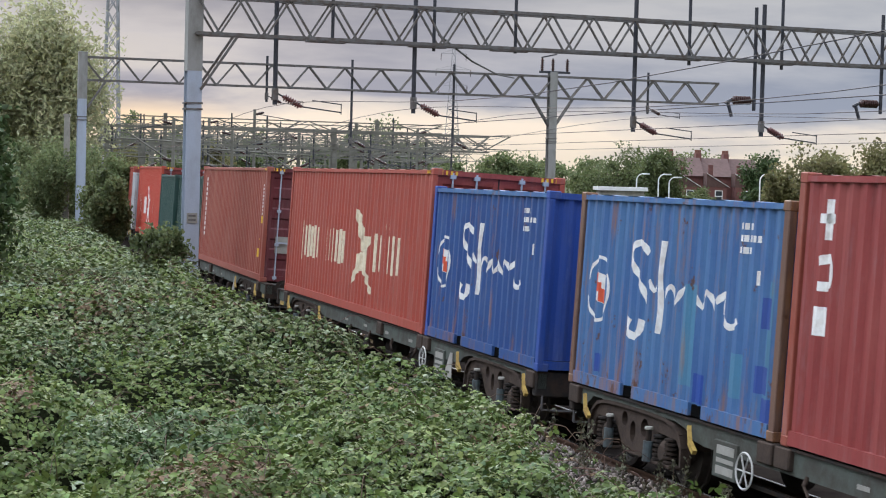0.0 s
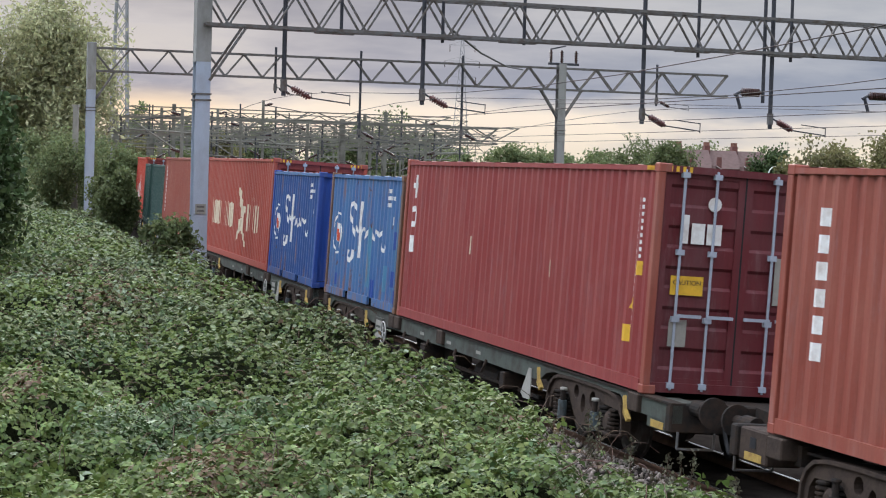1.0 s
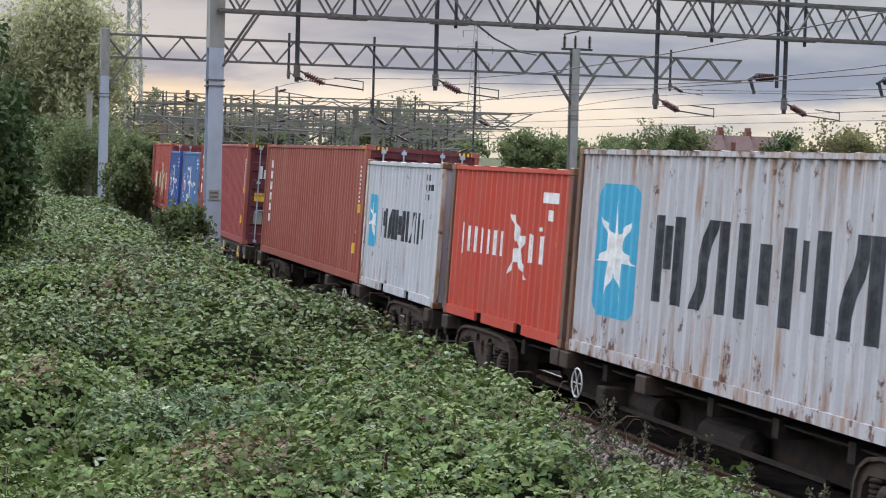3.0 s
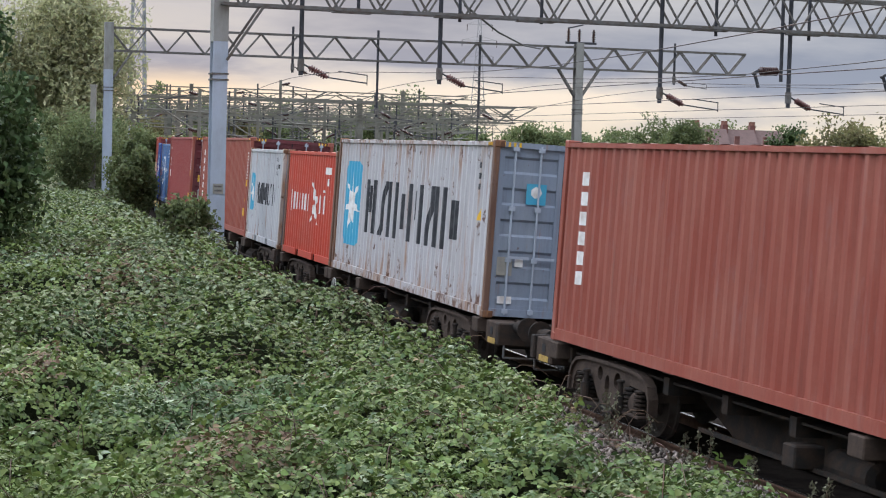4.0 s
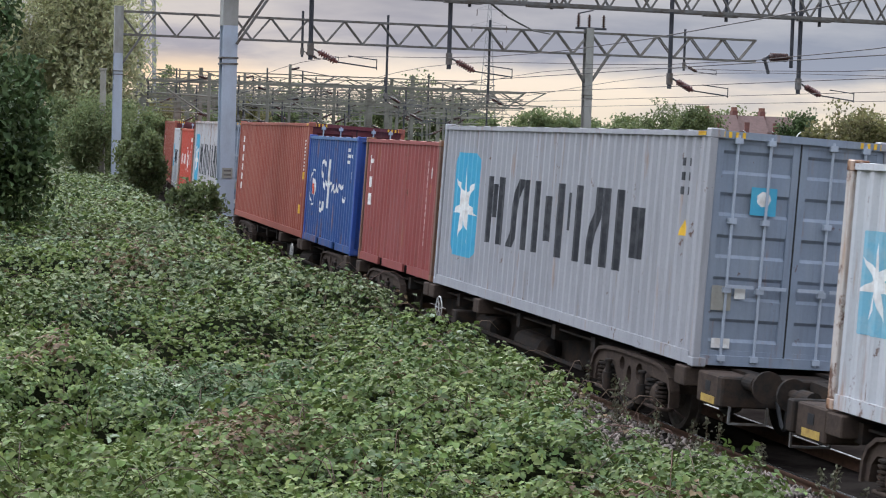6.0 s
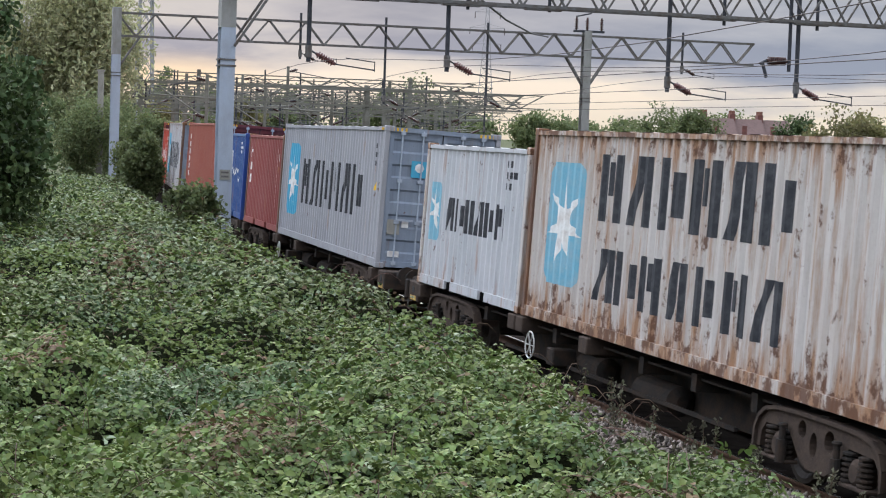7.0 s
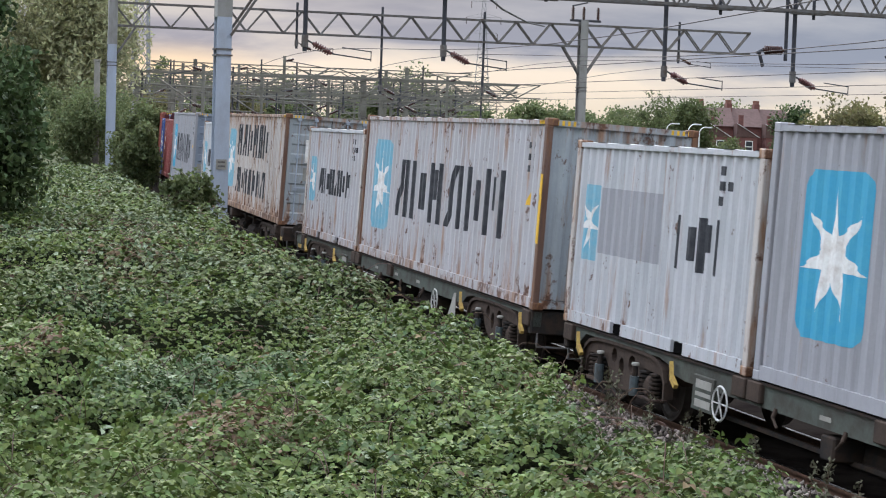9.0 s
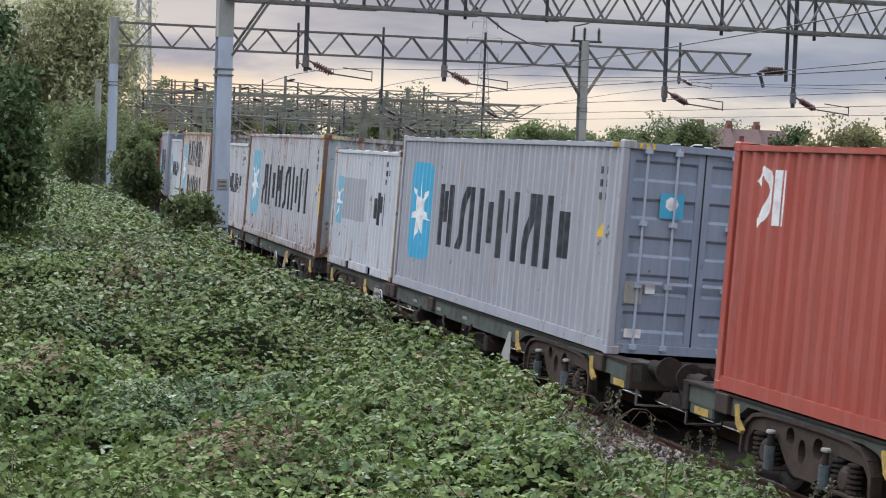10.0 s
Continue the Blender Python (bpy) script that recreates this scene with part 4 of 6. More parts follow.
def door_leaf(x0, x1, h, y):
    """One container door: a pressed sheet in a frame, outside face towards -y."""
    bm = bmesh.new()
    zs = [0.20]
    n = 5
    span = (h - 0.34) / n
    for i in range(n):
        a = 0.20 + i * span
        zs += [a + span * 0.22, a + span * 0.30, a + span * 0.70, a + span * 0.78]
    zs.append(h - 0.14)
    deep = [0.0]
    for i in range(n):
        deep += [0.0, 0.03, 0.03, 0.0]
    deep.append(0.0)
    cols = []
    for x in (x0 + 0.09, x1 - 0.09):
        cols.append([bm.verts.new((x, y + d, z)) for z, d in zip(zs, deep)])
    for i in range(len(zs) - 1):
        bm.faces.new((cols[0][i], cols[1][i], cols[1][i + 1], cols[0][i + 1]))
    for x in (x0, x1 - 0.09):
        box(bm, x, x + 0.09, y - 0.012, y + 0.05, 0.14, h - 0.10)
    box(bm, x0, x1, y - 0.010, y + 0.05, 0.14, 0.21)
    box(bm, x0, x1, y - 0.010, y + 0.05, h - 0.16, h - 0.10)
    return bm


def container(length, h, side, end, label, frame_mat=None, doors=True, group="containers on the train", rail_top=None, pockets=None):
    """An intermodal container of folded steel sheet."""
    L2, W2 = length / 2, 1.219
    fm = frame_mat or side
    c = thing("shipping_container", label, "shipping container", group)
    part("side_panel", corrugated(-L2 + 0.11, L2 - 0.11, 0.16, h - 0.09, -W2 + 0.027, -1), side, c)
    part("side_panel", corrugated(-L2 + 0.11, L2 - 0.11, 0.16, h - 0.09, W2 - 0.027, 1), side, c)
    for s in (-1, 1):
        bm = bmesh.new()
        x0, x1 = sorted((s * (W2 - 0.065), s * (W2 - 0.008)))
        box(bm, x0, x1, -L2 + 0.16, L2 - 0.16, h - 0.10, h - 0.035)
        part("top_rail", bm, rail_top or side, c)
        x0, x1 = sorted((s * (W2 - 0.06), s * (W2 - 0.004)))
        cuts = [-L2 + 0.16]
        if length < 8:
            for pc in (-1.03, 1.03):
                cuts += [pc - 0.18, pc + 0.18]
        cuts.append(L2 - 0.16)
        for a, b in zip(cuts[::2], cuts[1::2]):
            part("bottom_rail", one_box(x0, x1, a, b, 0.02, 0.175), side, c)
        if length < 8:
            for pc in (-1.03, 1.03):
                x0, x1 = sorted((s * (W2 - 0.30), s * (W2 - 0.05)))
                part("forklift_pocket", one_box(x0, x1, pc - 0.18, pc + 0.18, 0.02, 0.15), M_HOLE, c, "dark forklift pocket")
    for sx, sy in product((-1, 1), (-1, 1)):
        bm = bmesh.new()
        xo, yo = sx * W2, sy * L2
        x0, x1 = sorted((xo - sx * 0.004, xo - sx * 0.10))
        y0, y1 = sorted((yo - sy * 0.004, yo - sy * 0.13))
        box(bm, x0, x1, y0, y1, 0.11, h - 0.11, bevel=0.01)
        part("corner_post", bm, fm, c)
        for z in (0, h - 0.118):
            k = new("corner_casting", casting_mesh(fm))
            k.parent = c
            k.matrix_basis = Matrix.Translation((xo - sx * 0.089, yo - sy * 0.081, z))
    bm = bmesh.new()
    n = int(length / 0.21)
    rows = []
    for i in range(n + 1):
        yy = -L2 + 0.12 + (length - 0.24) * i / n
        zz = h - 0.022 - (0.02 if (i // 2) % 2 else 0.0)
        rows.append([bm.verts.new((x, yy, zz)) for x in (-W2 + 0.06, W2 - 0.06)])
    for p, q in zip(rows, rows[1:]):
        bm.faces.new((p[0], p[1], q[1], q[0]))
    part("roof_panel", bm, side, c)
    part("floor_frame", one_box(-W2 + 0.08, W2 - 0.08, -L2 + 0.1, L2 - 0.1, 0.06, 0.17), M_STEEL_DARK, c)
    # front end: folded sheet; rear end: doors or a folded sheet
    for e in ((1,) if doors else (1, -1)):
        bm = corrugated(-W2 + 0.10, W2 - 0.10, 0.16, h - 0.09, 0, e)
        bmesh.ops.transform(bm, matrix=Matrix.Translation((0, e * (L2 - 0.03), 0)) @ Matrix.Rotation(radians(90), 4, "Z"), verts=bm.verts[:])
        part("end_panel", bm, end, c)
    for e in (1, -1):
        y0, y1 = sorted((e * (L2 - 0.01), e * (L2 - 0.09)))
        part("end_header", one_box(-W2 + 0.1, W2 - 0.1, y0, y1, h - 0.11, h - 0.02), end, c)
        part("end_sill", one_box(-W2 + 0.1, W2 - 0.1, y0, y1, 0.03, 0.15), end, c)
    # black and yellow warning bars along the roof ends of tall boxes
    if h > 2.7:
        for e in (1, -1):
            for s in (-1, 1):
                for i in range(4):
                    xx = s * (W2 - 0.16 - i * 0.09)
                    y0, y1 = sorted((e * (L2 - 0.02), e * (L2 - 0.004)))
                    part("warning_stripe", one_box(xx - 0.02, xx + 0.02, y0, y1, h - 0.10, h - 0.03), M_YELLOW, c)
            part("warning_stripe", one_box(-W2 + 0.004, -W2 + 0.008, -L2 + 0.18, -L2 + 0.42, h - 0.094, h - 0.04), M_YELLOW, c, "yellow height warning mark")
    if doors:
        yb = -L2 + 0.06
        for sx in (-1, 1):
            x0, x1 = sorted((sx * (W2 - 0.11), sx * 0.012))
            leaf = part("door", door_leaf(x0, x1, h, yb), end, c)
            for xf in (0.36, 0.78):
                xx = sx * (0.04 + xf * (W2 - 0.18))
                part("lock_rod", bar(bmesh.new(), (xx, yb - 0.045, 0.06), (xx, yb - 0.045, h - 0.06), 0.036, n=8), M_GALV, leaf)
                for z in (0.12, h * 0.33, h * 0.62, h - 0.13):
                    part("rod_bracket", one_box(xx - 0.05, xx + 0.05, yb - 0.075, yb - 0.01, z - 0.035, z + 0.035), M_GALV, leaf)
                part("door_handle", one_box(xx - 0.02, xx + 0.34 * (1 if sx < 0 else -1) if sx < 0 else xx + 0.02, yb - 0.085, yb - 0.06, 0.98, 1.02) if sx < 0 else one_box(xx - 0.34, xx + 0.02, yb - 0.085, yb - 0.06, 0.98, 1.02), M_GALV, leaf)
            for i in range(4):
                z = 0.35 + i * (h - 0.7) / 3
                xh = sx * (W2 - 0.105)
                part("hinge", one_box(min(xh, xh + sx * 0.1), max(xh, xh + sx * 0.1), yb - 0.045, yb - 0.008, z - 0.05, z + 0.05), end, leaf)
        part("door_gasket", one_box(-0.012, 0.012, yb - 0.012, yb + 0.02, 0.15, h - 0.11), M_RUBBER, c)
    return c


def emblem(y, z, w, h):
    return round_rect(y, z, w, h, min(w, h) * 0.12)


def marks_star(c, L2, h, seed=0, rows=1, fade=False, small=False):
    """The sky-blue panel with a white star, and a black block wordmark."""
    cy = M_CYAN_FADE if fade else M_CYAN
    if small:
        part("emblem_panel", side_mark([emblem(2.28, 1.36, 0.70, 1.05)]), cy, c, "sky-blue emblem panel")
        part("emblem_star", side_mark(star(2.28, 1.36, 0.42, sy=0.85), x=-1.195), M_WHITE, c)
        blocks(c, "wordmark", block_word(1.62, -1.95, 1.06, 1.64, 6, 0.15, seed), M_BLACK, "black block wordmark")
    else:
        part("emblem_panel", side_mark([emblem(L2 - 1.56, 1.50, 1.45, 1.80)]), cy, c, "sky-blue emblem panel")
        part("emblem_star", side_mark(star(L2 - 1.56, 1.50, 0.74), x=-1.195), M_WHITE, c)
        if rows == 1:
            blocks(c, "wordmark", block_word(L2 - 2.75, L2 - 10.2, 0.94, 2.04, 6, 0.31, seed), M_BLACK, "black block wordmark")
        else:
            blocks(c, "wordmark", block_word(L2 - 2.9, L2 - 9.2, 1.62, 2.55, 6, 0.30, seed), M_BLACK, "black block wordmark")
            blocks(c, "wordmark", block_word(L2 - 2.9, L2 - 9.0, 0.52, 1.25, 7, 0.24, seed + 1), M_BLACK, "black block wordmark")


def marks_script(c):
    """A white hand-drawn swash and an oval emblem with a red cross."""
    ring = [(2.26 + 0.33 * math.cos(a), 1.32 + 0.42 * math.sin(a)) for a in [math.pi * i / 12 for i in range(25)]]
    for a, b in ((1, 9), (10, 24)):
        part("emblem_ring", side_mark(stroke(ring[a:b], 0.045)), M_WHITE, c)
    part("emblem_flag", side_mark([[(2.40, 1.19), (2.10, 1.12), (2.10, 1.50), (2.40, 1.57)]]), M_WHITE, c, "white and red flag emblem")
    blocks(c, "emblem_cross", [[(2.39, 1.38), (2.27, 1.35), (2.27, 1.53), (2.39, 1.56)], [(2.23, 1.16), (2.11, 1.13), (2.11, 1.31), (2.23, 1.34)], rect(2.25, 1.345, 0.12, 0.12)], M_RED, x=-1.195)
    sw = [(0.98, 1.82), (1.15, 1.98), (1.38, 1.96), (1.50, 1.78), (1.36, 1.52), (1.10, 1.28), (0.92, 1.02)]
    lines = [stroke(sw, 0.11), stroke([(1.42, 0.72), (1.48, 0.52), (1.30, 0.42), (1.10, 0.50), (1.02, 0.72)], 0.13)]
    lines.append(stroke([(0.42, 2.05), (0.46, 1.5), (0.40, 0.95), (0.44, 0.55)], 0.10))
    lines.append(stroke([(0.80, 1.40), (0.70, 1.22), (0.60, 1.32)], 0.07))
    zz = []
    for i in range(9):
        zz.append((0.30 - i * 0.20, 1.18 + (0.16 if i % 2 else -0.10)))
    lines += [stroke(zz, 0.085), stroke([(-1.40, 1.20), (-1.62, 1.36), (-1.60, 1.06), (-1.80, 0.86), (-2.05, 0.98)], 0.10)]
    lines = [[[(y * 0.88 - 0.12, 1.40 + (z - 1.22) * 0.76) for y, z in q] for q in ln] for ln in lines]
    for ln in lines:
        part("swash_mark", side_mark(ln), M_WHITE, c, "white hand-drawn swash")
    blocks(c, "code_marking", code_bars(-2.1, 2.32, (3, 6, 3), 0.46, 0.075, 0.06, 3) + [rect(-2.3, 1.72, 0.06, 0.16)], M_WHITE)


def marks_bird(c, L2, k=1.0, material=None, zc=1.25, seed=2, kz=1.0):
    """Thin upright capitals drawn as bars, and an angular bird shape."""
    mt = material or M_CREAM
    y0 = L2 * 0.74
    fit = lambda polys: [[(a, zc + (b - zc) * kz) for a, b in p] for p in polys]
    word = []
    rnd = random.Random(seed)
    for i in range(7):
        a = y0 - i * 0.52 * k
        hh = 0.72 * (1.2 if i == 0 else 1.0)
        word += [rect(a, zc, 0.09 * k, hh), rect(a - 0.26 * k, zc, 0.10 * k, 0.66)]
    blocks(c, "wordmark", fit(word), mt, "thin upright wordmark")
    b = y0 - 4.35 * k
    bird = [[(b + 0.25 * k, zc + 0.82), (b - 0.15 * k, zc + 0.78), (b - 0.62 * k, zc + 0.28), (b - 0.30 * k, zc + 0.12)],
            [(b - 0.30 * k, zc + 0.28), (b - 1.05 * k, zc + 0.30), (b - 0.78 * k, zc - 0.05), (b - 0.42 * k, zc - 0.02)],
            [(b - 0.05 * k, zc - 0.10), (b - 0.78 * k, zc + 0.02), (b - 0.85 * k, zc - 0.42), (b + 0.02 * k, zc - 0.40)],
            [(b + 0.02 * k, zc - 0.38), (b - 0.30 * k, zc - 0.40), (b + 0.22 * k, zc - 0.78)],
            [(b - 0.55 * k, zc - 0.40), (b - 0.85 * k, zc - 0.40), (b - 1.30 * k, zc - 0.80), (b - 1.15 * k, zc - 0.82)]]
    blocks(c, "bird_emblem", fit(bird), M_WHITE if mt is M_WHITE else mt, "angular bird emblem")
    word = []
    for i in range(3):
        a = b - 1.35 * k - i * 0.58 * k
        word += [rect(a, zc, 0.10 * k, 0.74), rect(a - 0.32 * k, zc, 0.10 * k, 0.70)]
    word += [rect(b - 1.98 * k, zc + 0.52, 0.1 * k, 0.1), rect(b - 2.2 * k, zc + 0.52, 0.1 * k, 0.1)]
    blocks(c, "wordmark", fit(word), mt)


def marks_column(c, L2, ztop, n, w, h, gap, seed=1):
    blocks(c, "upright_wordmark", column_bars(L2 - 0.84, ztop, n, w, h, gap, seed), M_WHITE, "white upright wordmark of plain blocks")


def marks_plate(c, L2, h, tone=None, seed=0):
    """Identification bars and labels near the rear post."""
    mt = tone or M_WHITE
    blocks(c, "code_marking", column_bars(-L2 + 0.70, h - 0.45, 18, 0.042, 0.055, 0.04, seed) + column_bars(-L2 + 0.52, h - 0.45, 10, 0.036, 0.05, 0.04, seed + 3), mt)
    blocks(c, "hazard_label", [rect(-L2 + 0.52, 1.55, 0.11, 0.18), [(-L2 + 0.78, 1.02), (-L2 + 0.58, 1.02), (-L2 + 0.68, 1.22)], rect(-L2 + 0.82, 0.70, 0.20, 0.22)], M_YELLOW, "yellow hazard labels", x=-1.195)


def end_label(c, L2, x, z, w, h, material, name="label_plate"):
    bm = one_box(x - w / 2, x + w / 2, -L2 + 0.030, -L2 + 0.036, z - h / 2, z + h / 2)
    return part(name, bm, material, c)


def end_text(c, L2, body, x, z, size):
    """Raised lettering on the door end."""
    cu = bpy.data.curves.new("lettering", "FONT")
    cu.body, cu.size, cu.align_x, cu.extrude = body, size, "CENTER", 0.001
    tmp = new("lettering", cu)
    me = bpy.data.meshes.new_from_object(tmp.evaluated_get(bpy.context.evaluated_depsgraph_get()))
    bpy.data.objects.remove(tmp)
    me.materials.append(M_BLACK)
    ob = new("lettering", me)
    ob.parent = c
    ob.matrix_basis = Matrix.Translation((x, -L2 + 0.027, z - size * 0.35)) @ Matrix.Rotation(radians(90), 4, "X")
    return tagged(ob, "black word CAUTION on yellow")


# ---- wagons ----
WHEEL_R = 0.42


def bogie_into(wagon, yc, green):
    b = part("bogie", bogie_frame(), M_BOGIE, wagon)
    b.matrix_basis = Matrix.Translation((0, yc, 0))
    for s in (-1, 1):
        fr = part("side_frame", side_frame(s), M_BOGIE, b, "brake-dust brown cast side frame with round holes")
        for y in (-0.9, 0.9):
            for dy in (-0.17, 0.17):
                prof = []
                for i in range(6):
                    prof += [(0.30 + i * 0.055, 0.052), (0.312 + i * 0.055, 0.09), (0.335 + i * 0.055, 0.09), (0.346 + i * 0.055, 0.052)]
                part("spring", lathe(bmesh.new(), prof, "z", (s * 1.11, y + dy, 0), 10), M_STEEL_DARK, b)
            part("axlebox", lathe(bmesh.new(), [(s * 0.92, 0.10), (s * 0.94, 0.15), (s * 1.13, 0.15), (s * 1.17, 0.09)], "x", (0, y, WHEEL_R), 14), M_BOGIE, b)
            part("spring_tray", one_box(min(s * 1.02, s * 1.19), max(s * 1.02, s * 1.19), y - 0.30, y + 0.30, 0.255, 0.30, bevel=0.012), M_BOGIE, b)
        for y in (-0.60, 0.66):
            damper = part("damper", bar(bmesh.new(), (s * 1.21, y, 0.52), (s * 1.21, y, 0.27), 0.125, n=12), M_DAMPER if green else M_STEEL_DARK, b, "blue-grey hydraulic damper" if green else "")
            part("damper_rod", bar(bmesh.new(), (s * 1.21, y, 0.66), (s * 1.21, y, 0.52), 0.075, n=10), M_STEEL_DARK, damper)
            part("damper_cap", lathe(bmesh.new(), [(0.66, 0.05), (0.68, 0.055), (0.70, 0.045)], "z", (s * 1.21, y, 0), 12), M_CONCRETE if green else M_STEEL_DARK, damper, "chalky white damper cap" if green else "")
    for y in (-0.9, 0.9):
        bm = bmesh.new()
        lathe(bm, [(-0.8, 0.08), (0.8, 0.08)], "x", (0, 0, 0), 12)
        for s in (-1, 1):
            prof = [(0.67, 0.10), (0.68, 0.30), (0.66, 0.36), (0.66, 0.45), (0.695, 0.45), (0.70, WHEEL_R), (0.80, WHEEL_R - 0.008), (0.80, 0.36), (0.76, 0.30), (0.76, 0.14), (0.82, 0.10)]
            lathe(bm, [(s * a, r) for a, r in prof], "x", (0, 0, 0), 24)
        a = part("wheelset", bm, M_WHEEL, b, "worn steel wheels on an axle")
        a.matrix_basis = Matrix.Translation((0, y, WHEEL_R))


def bogie_frame():
    bm = one_box(-1.0, 1.0, -0.22, 0.22, 0.46, 0.72, bevel=0.03)
    for y in (-1.25, 1.25):
        box(bm, -1.0, 1.0, y - 0.06, y + 0.06, 0.50, 0.62)
    return bm


def side_frame(s):
    """A cast frame: arched ends over the springs, a belly between the axles, openings cut right through."""
    x0, x1 = s * 1.03, s * 1.13
    outer = [(-1.47, 0.34), (-1.46, 0.55), (-1.38, 0.70), (-1.22, 0.80), (-0.95, 0.845), (-0.45, 0.86), (0.45, 0.86), (0.95, 0.845), (1.22, 0.80), (1.38, 0.70), (1.46, 0.55), (1.47, 0.34),
             (1.37, 0.34), (1.34, 0.52), (1.24, 0.62), (0.72, 0.64), (0.60, 0.56), (0.40, 0.36), (0.22, 0.27), (-0.22, 0.27), (-0.40, 0.36), (-0.60, 0.56), (-0.72, 0.64), (-1.24, 0.62), (-1.34, 0.52), (-1.37, 0.34)]
    rings = [outer]
    for cy, cz, ry, rz in ((0.36, 0.68, 0.095, 0.095), (0.08, 0.55, 0.085, 0.135), (-0.28, 0.64, 0.12, 0.115)):
        rings.append([(cy + ry * math.cos(a), cz + rz * math.sin(a)) for a in [2 * math.pi * k / 14 for k in range(14)]])
    bm = bmesh.new()
    edges = []
    for ring in rings:
        vs = [bm.verts.new((x0, y, z)) for y, z in ring]
        edges += [bm.edges.new((vs[k], vs[(k + 1) % len(vs)])) for k in range(len(vs))]
    bmesh.ops.triangle_fill(bm, use_beauty=True, use_dissolve=False, edges=edges)
    got = bmesh.ops.extrude_face_region(bm, geom=bm.faces[:])
    bmesh.ops.translate(bm, vec=(x1 - x0, 0, 0), verts=[v for v in got["geom"] if isinstance(v, bmesh.types.BMVert)])
    # a raised lip along the top and round the axle ends
    for (ya, za), (yb, zb) in zip(outer[:11], outer[1:12]):
        bar(bm, (s * 1.15, ya, za - 0.015), (s * 1.15, yb, zb - 0.015), 0.045)
    return bm


def build_wagon(length, long_front, green, ext_front, ext_rear, wheel_y, label):
    """A 60-foot container flat; origin at rail level in mid-length."""
    w = thing("container_wagon", label, "freight wagon", "wagons of the train")
    h = length / 2
    ends = {1: h + ext_front, -1: h + ext_rear}
    for s in (-1, 1):
        x0, x1 = sorted((s * 1.04, s * 1.17) if green else (s * 0.50, s * 0.62))
        bm = bmesh.new()
        # solebar: deep in the middle, shallow over the bogies
        prof = [(-ends[-1], 0.92), (ends[1], 0.92), (ends[1], 0.70), (h - 0.55, 0.70), (h - 0.8, 0.85), (5.75, 0.85), (5.45, 0.80), (5.2, 0.69), (4.9, 0.66), (-4.9, 0.66), (-5.2, 0.69), (-5.45, 0.80), (-5.75, 0.85), (-h + 0.8, 0.85), (-h + 0.55, 0.70), (-ends[-1], 0.70)]
        lp = [[bm.verts.new((x, y, z)) for y, z in prof] for x in (x0, x1)]
        bm.faces.new(lp[0])
        bm.faces.new(lp[1][::-1])
        for i in range(len(prof)):
            j = (i + 1) % len(prof)
            bm.faces.new((lp[0][i], lp[0][j], lp[1][j], lp[1][i]))
        part("solebar", bm, M_SOLEBAR if green else M_STEEL_DARK, w, "green-grey side beam" if green else "")
        part("solebar_flange", one_box(min(x0, x1) - 0.03, max(x0, x1) + 0.03, -ends[-1], ends[1], 0.915, 0.945), M_STEEL_DARK, w)
        xa, xb = sorted((s * 1.0, s * 1.235) if green else (s * 0.6, s * 1.26))
        joint = -3.1 if long_front else 3.1
        for y in (-h + 0.22, joint - 0.2, joint + 0.2, 0.0, h - 0.22):
            part("container_bracket", one_box(xa, xb, y - 0.17, y + 0.17, 0.70, 0.935, bevel=0.015), M_BOGIE, w, "rusty brown container support bracket")
        for y in (-8.7, -5.3, 5.2, 8.5) if green else ():
            hook = bar(bmesh.new(), (s * 1.24, y, 0.86), (s * 1.26, y - 0.10, 0.68), 0.045)
            bar(hook, (s * 1.26, y - 0.10, 0.68), (s * 1.26, y - 0.24, 0.58), 0.055)
            part("release_lever", hook, M_YELLOW_PAINT, w, "worn yellow release lever")
        for y, ww in (((-3.4 if not long_front else 4.3, 0.22), (1.2, 0.3)) if green else ((1.6, 0.3),)):
            part("equipment_box", one_box(min(s * 0.8, s * 1.17), max(s * 0.8, s * 1.17), y - ww / 2, y + ww / 2, 0.34, 0.60, bevel=0.02), M_STEEL_DARK, w)
        # data box beside the hand brake
        yd = -4.1 if long_front else 4.3
        if green:
            panel = part("data_box", one_box(min(s * 1.1, s * 1.2), max(s * 1.1, s * 1.2), yd - 0.3, yd + 0.3, 0.38, 0.80, bevel=0.01), M_SOLEBAR, w)
            for zz, hh in ((0.70, 0.10), (0.58, 0.05), (0.47, 0.09)):
                part("data_label", one_box(min(s * 1.201, s * 1.206), max(s * 1.201, s * 1.206), yd - 0.24, yd + 0.2, zz - hh / 2, zz + hh / 2), M_CONCRETE, panel, "pale data label")
        else:
            bm = bmesh.new()
            lp = [[bm.verts.new((x, y, z)) for y, z in ((-5.9, 0.74), (5.9, 0.74), (4.4, 0.22), (-4.4, 0.22))] for x in (s * 0.40, s * 0.44)]
            bm.faces.new(lp[0])
            bm.faces.new(lp[1][::-1])
            for i in range(4):
                bm.faces.new((lp[0][i], lp[0][(i + 1) % 4], lp[1][(i + 1) % 4], lp[1][i]))
            part("fishbelly_web", bm, M_STEEL_DARK, w, "deep dark fishbelly beam")
        # hand brake wheel
        hw = bmesh.new()
        lathe(hw, [(s * 1.272, 0.20), (s * 1.285, 0.214), (s * 1.298, 0.20), (s * 1.285, 0.184)], "x", (0, 0, 0), 24, closed=True)
        for i in range(3):
            a = math.pi * i / 3
            bar(hw, (s * 1.285, math.cos(a) * 0.195, math.sin(a) * 0.195), (s * 1.285, -math.cos(a) * 0.195, -math.sin(a) * 0.195), 0.014)
        hb = part("handbrake_wheel", hw, M_HANDWHEEL, w, "white handbrake wheel")
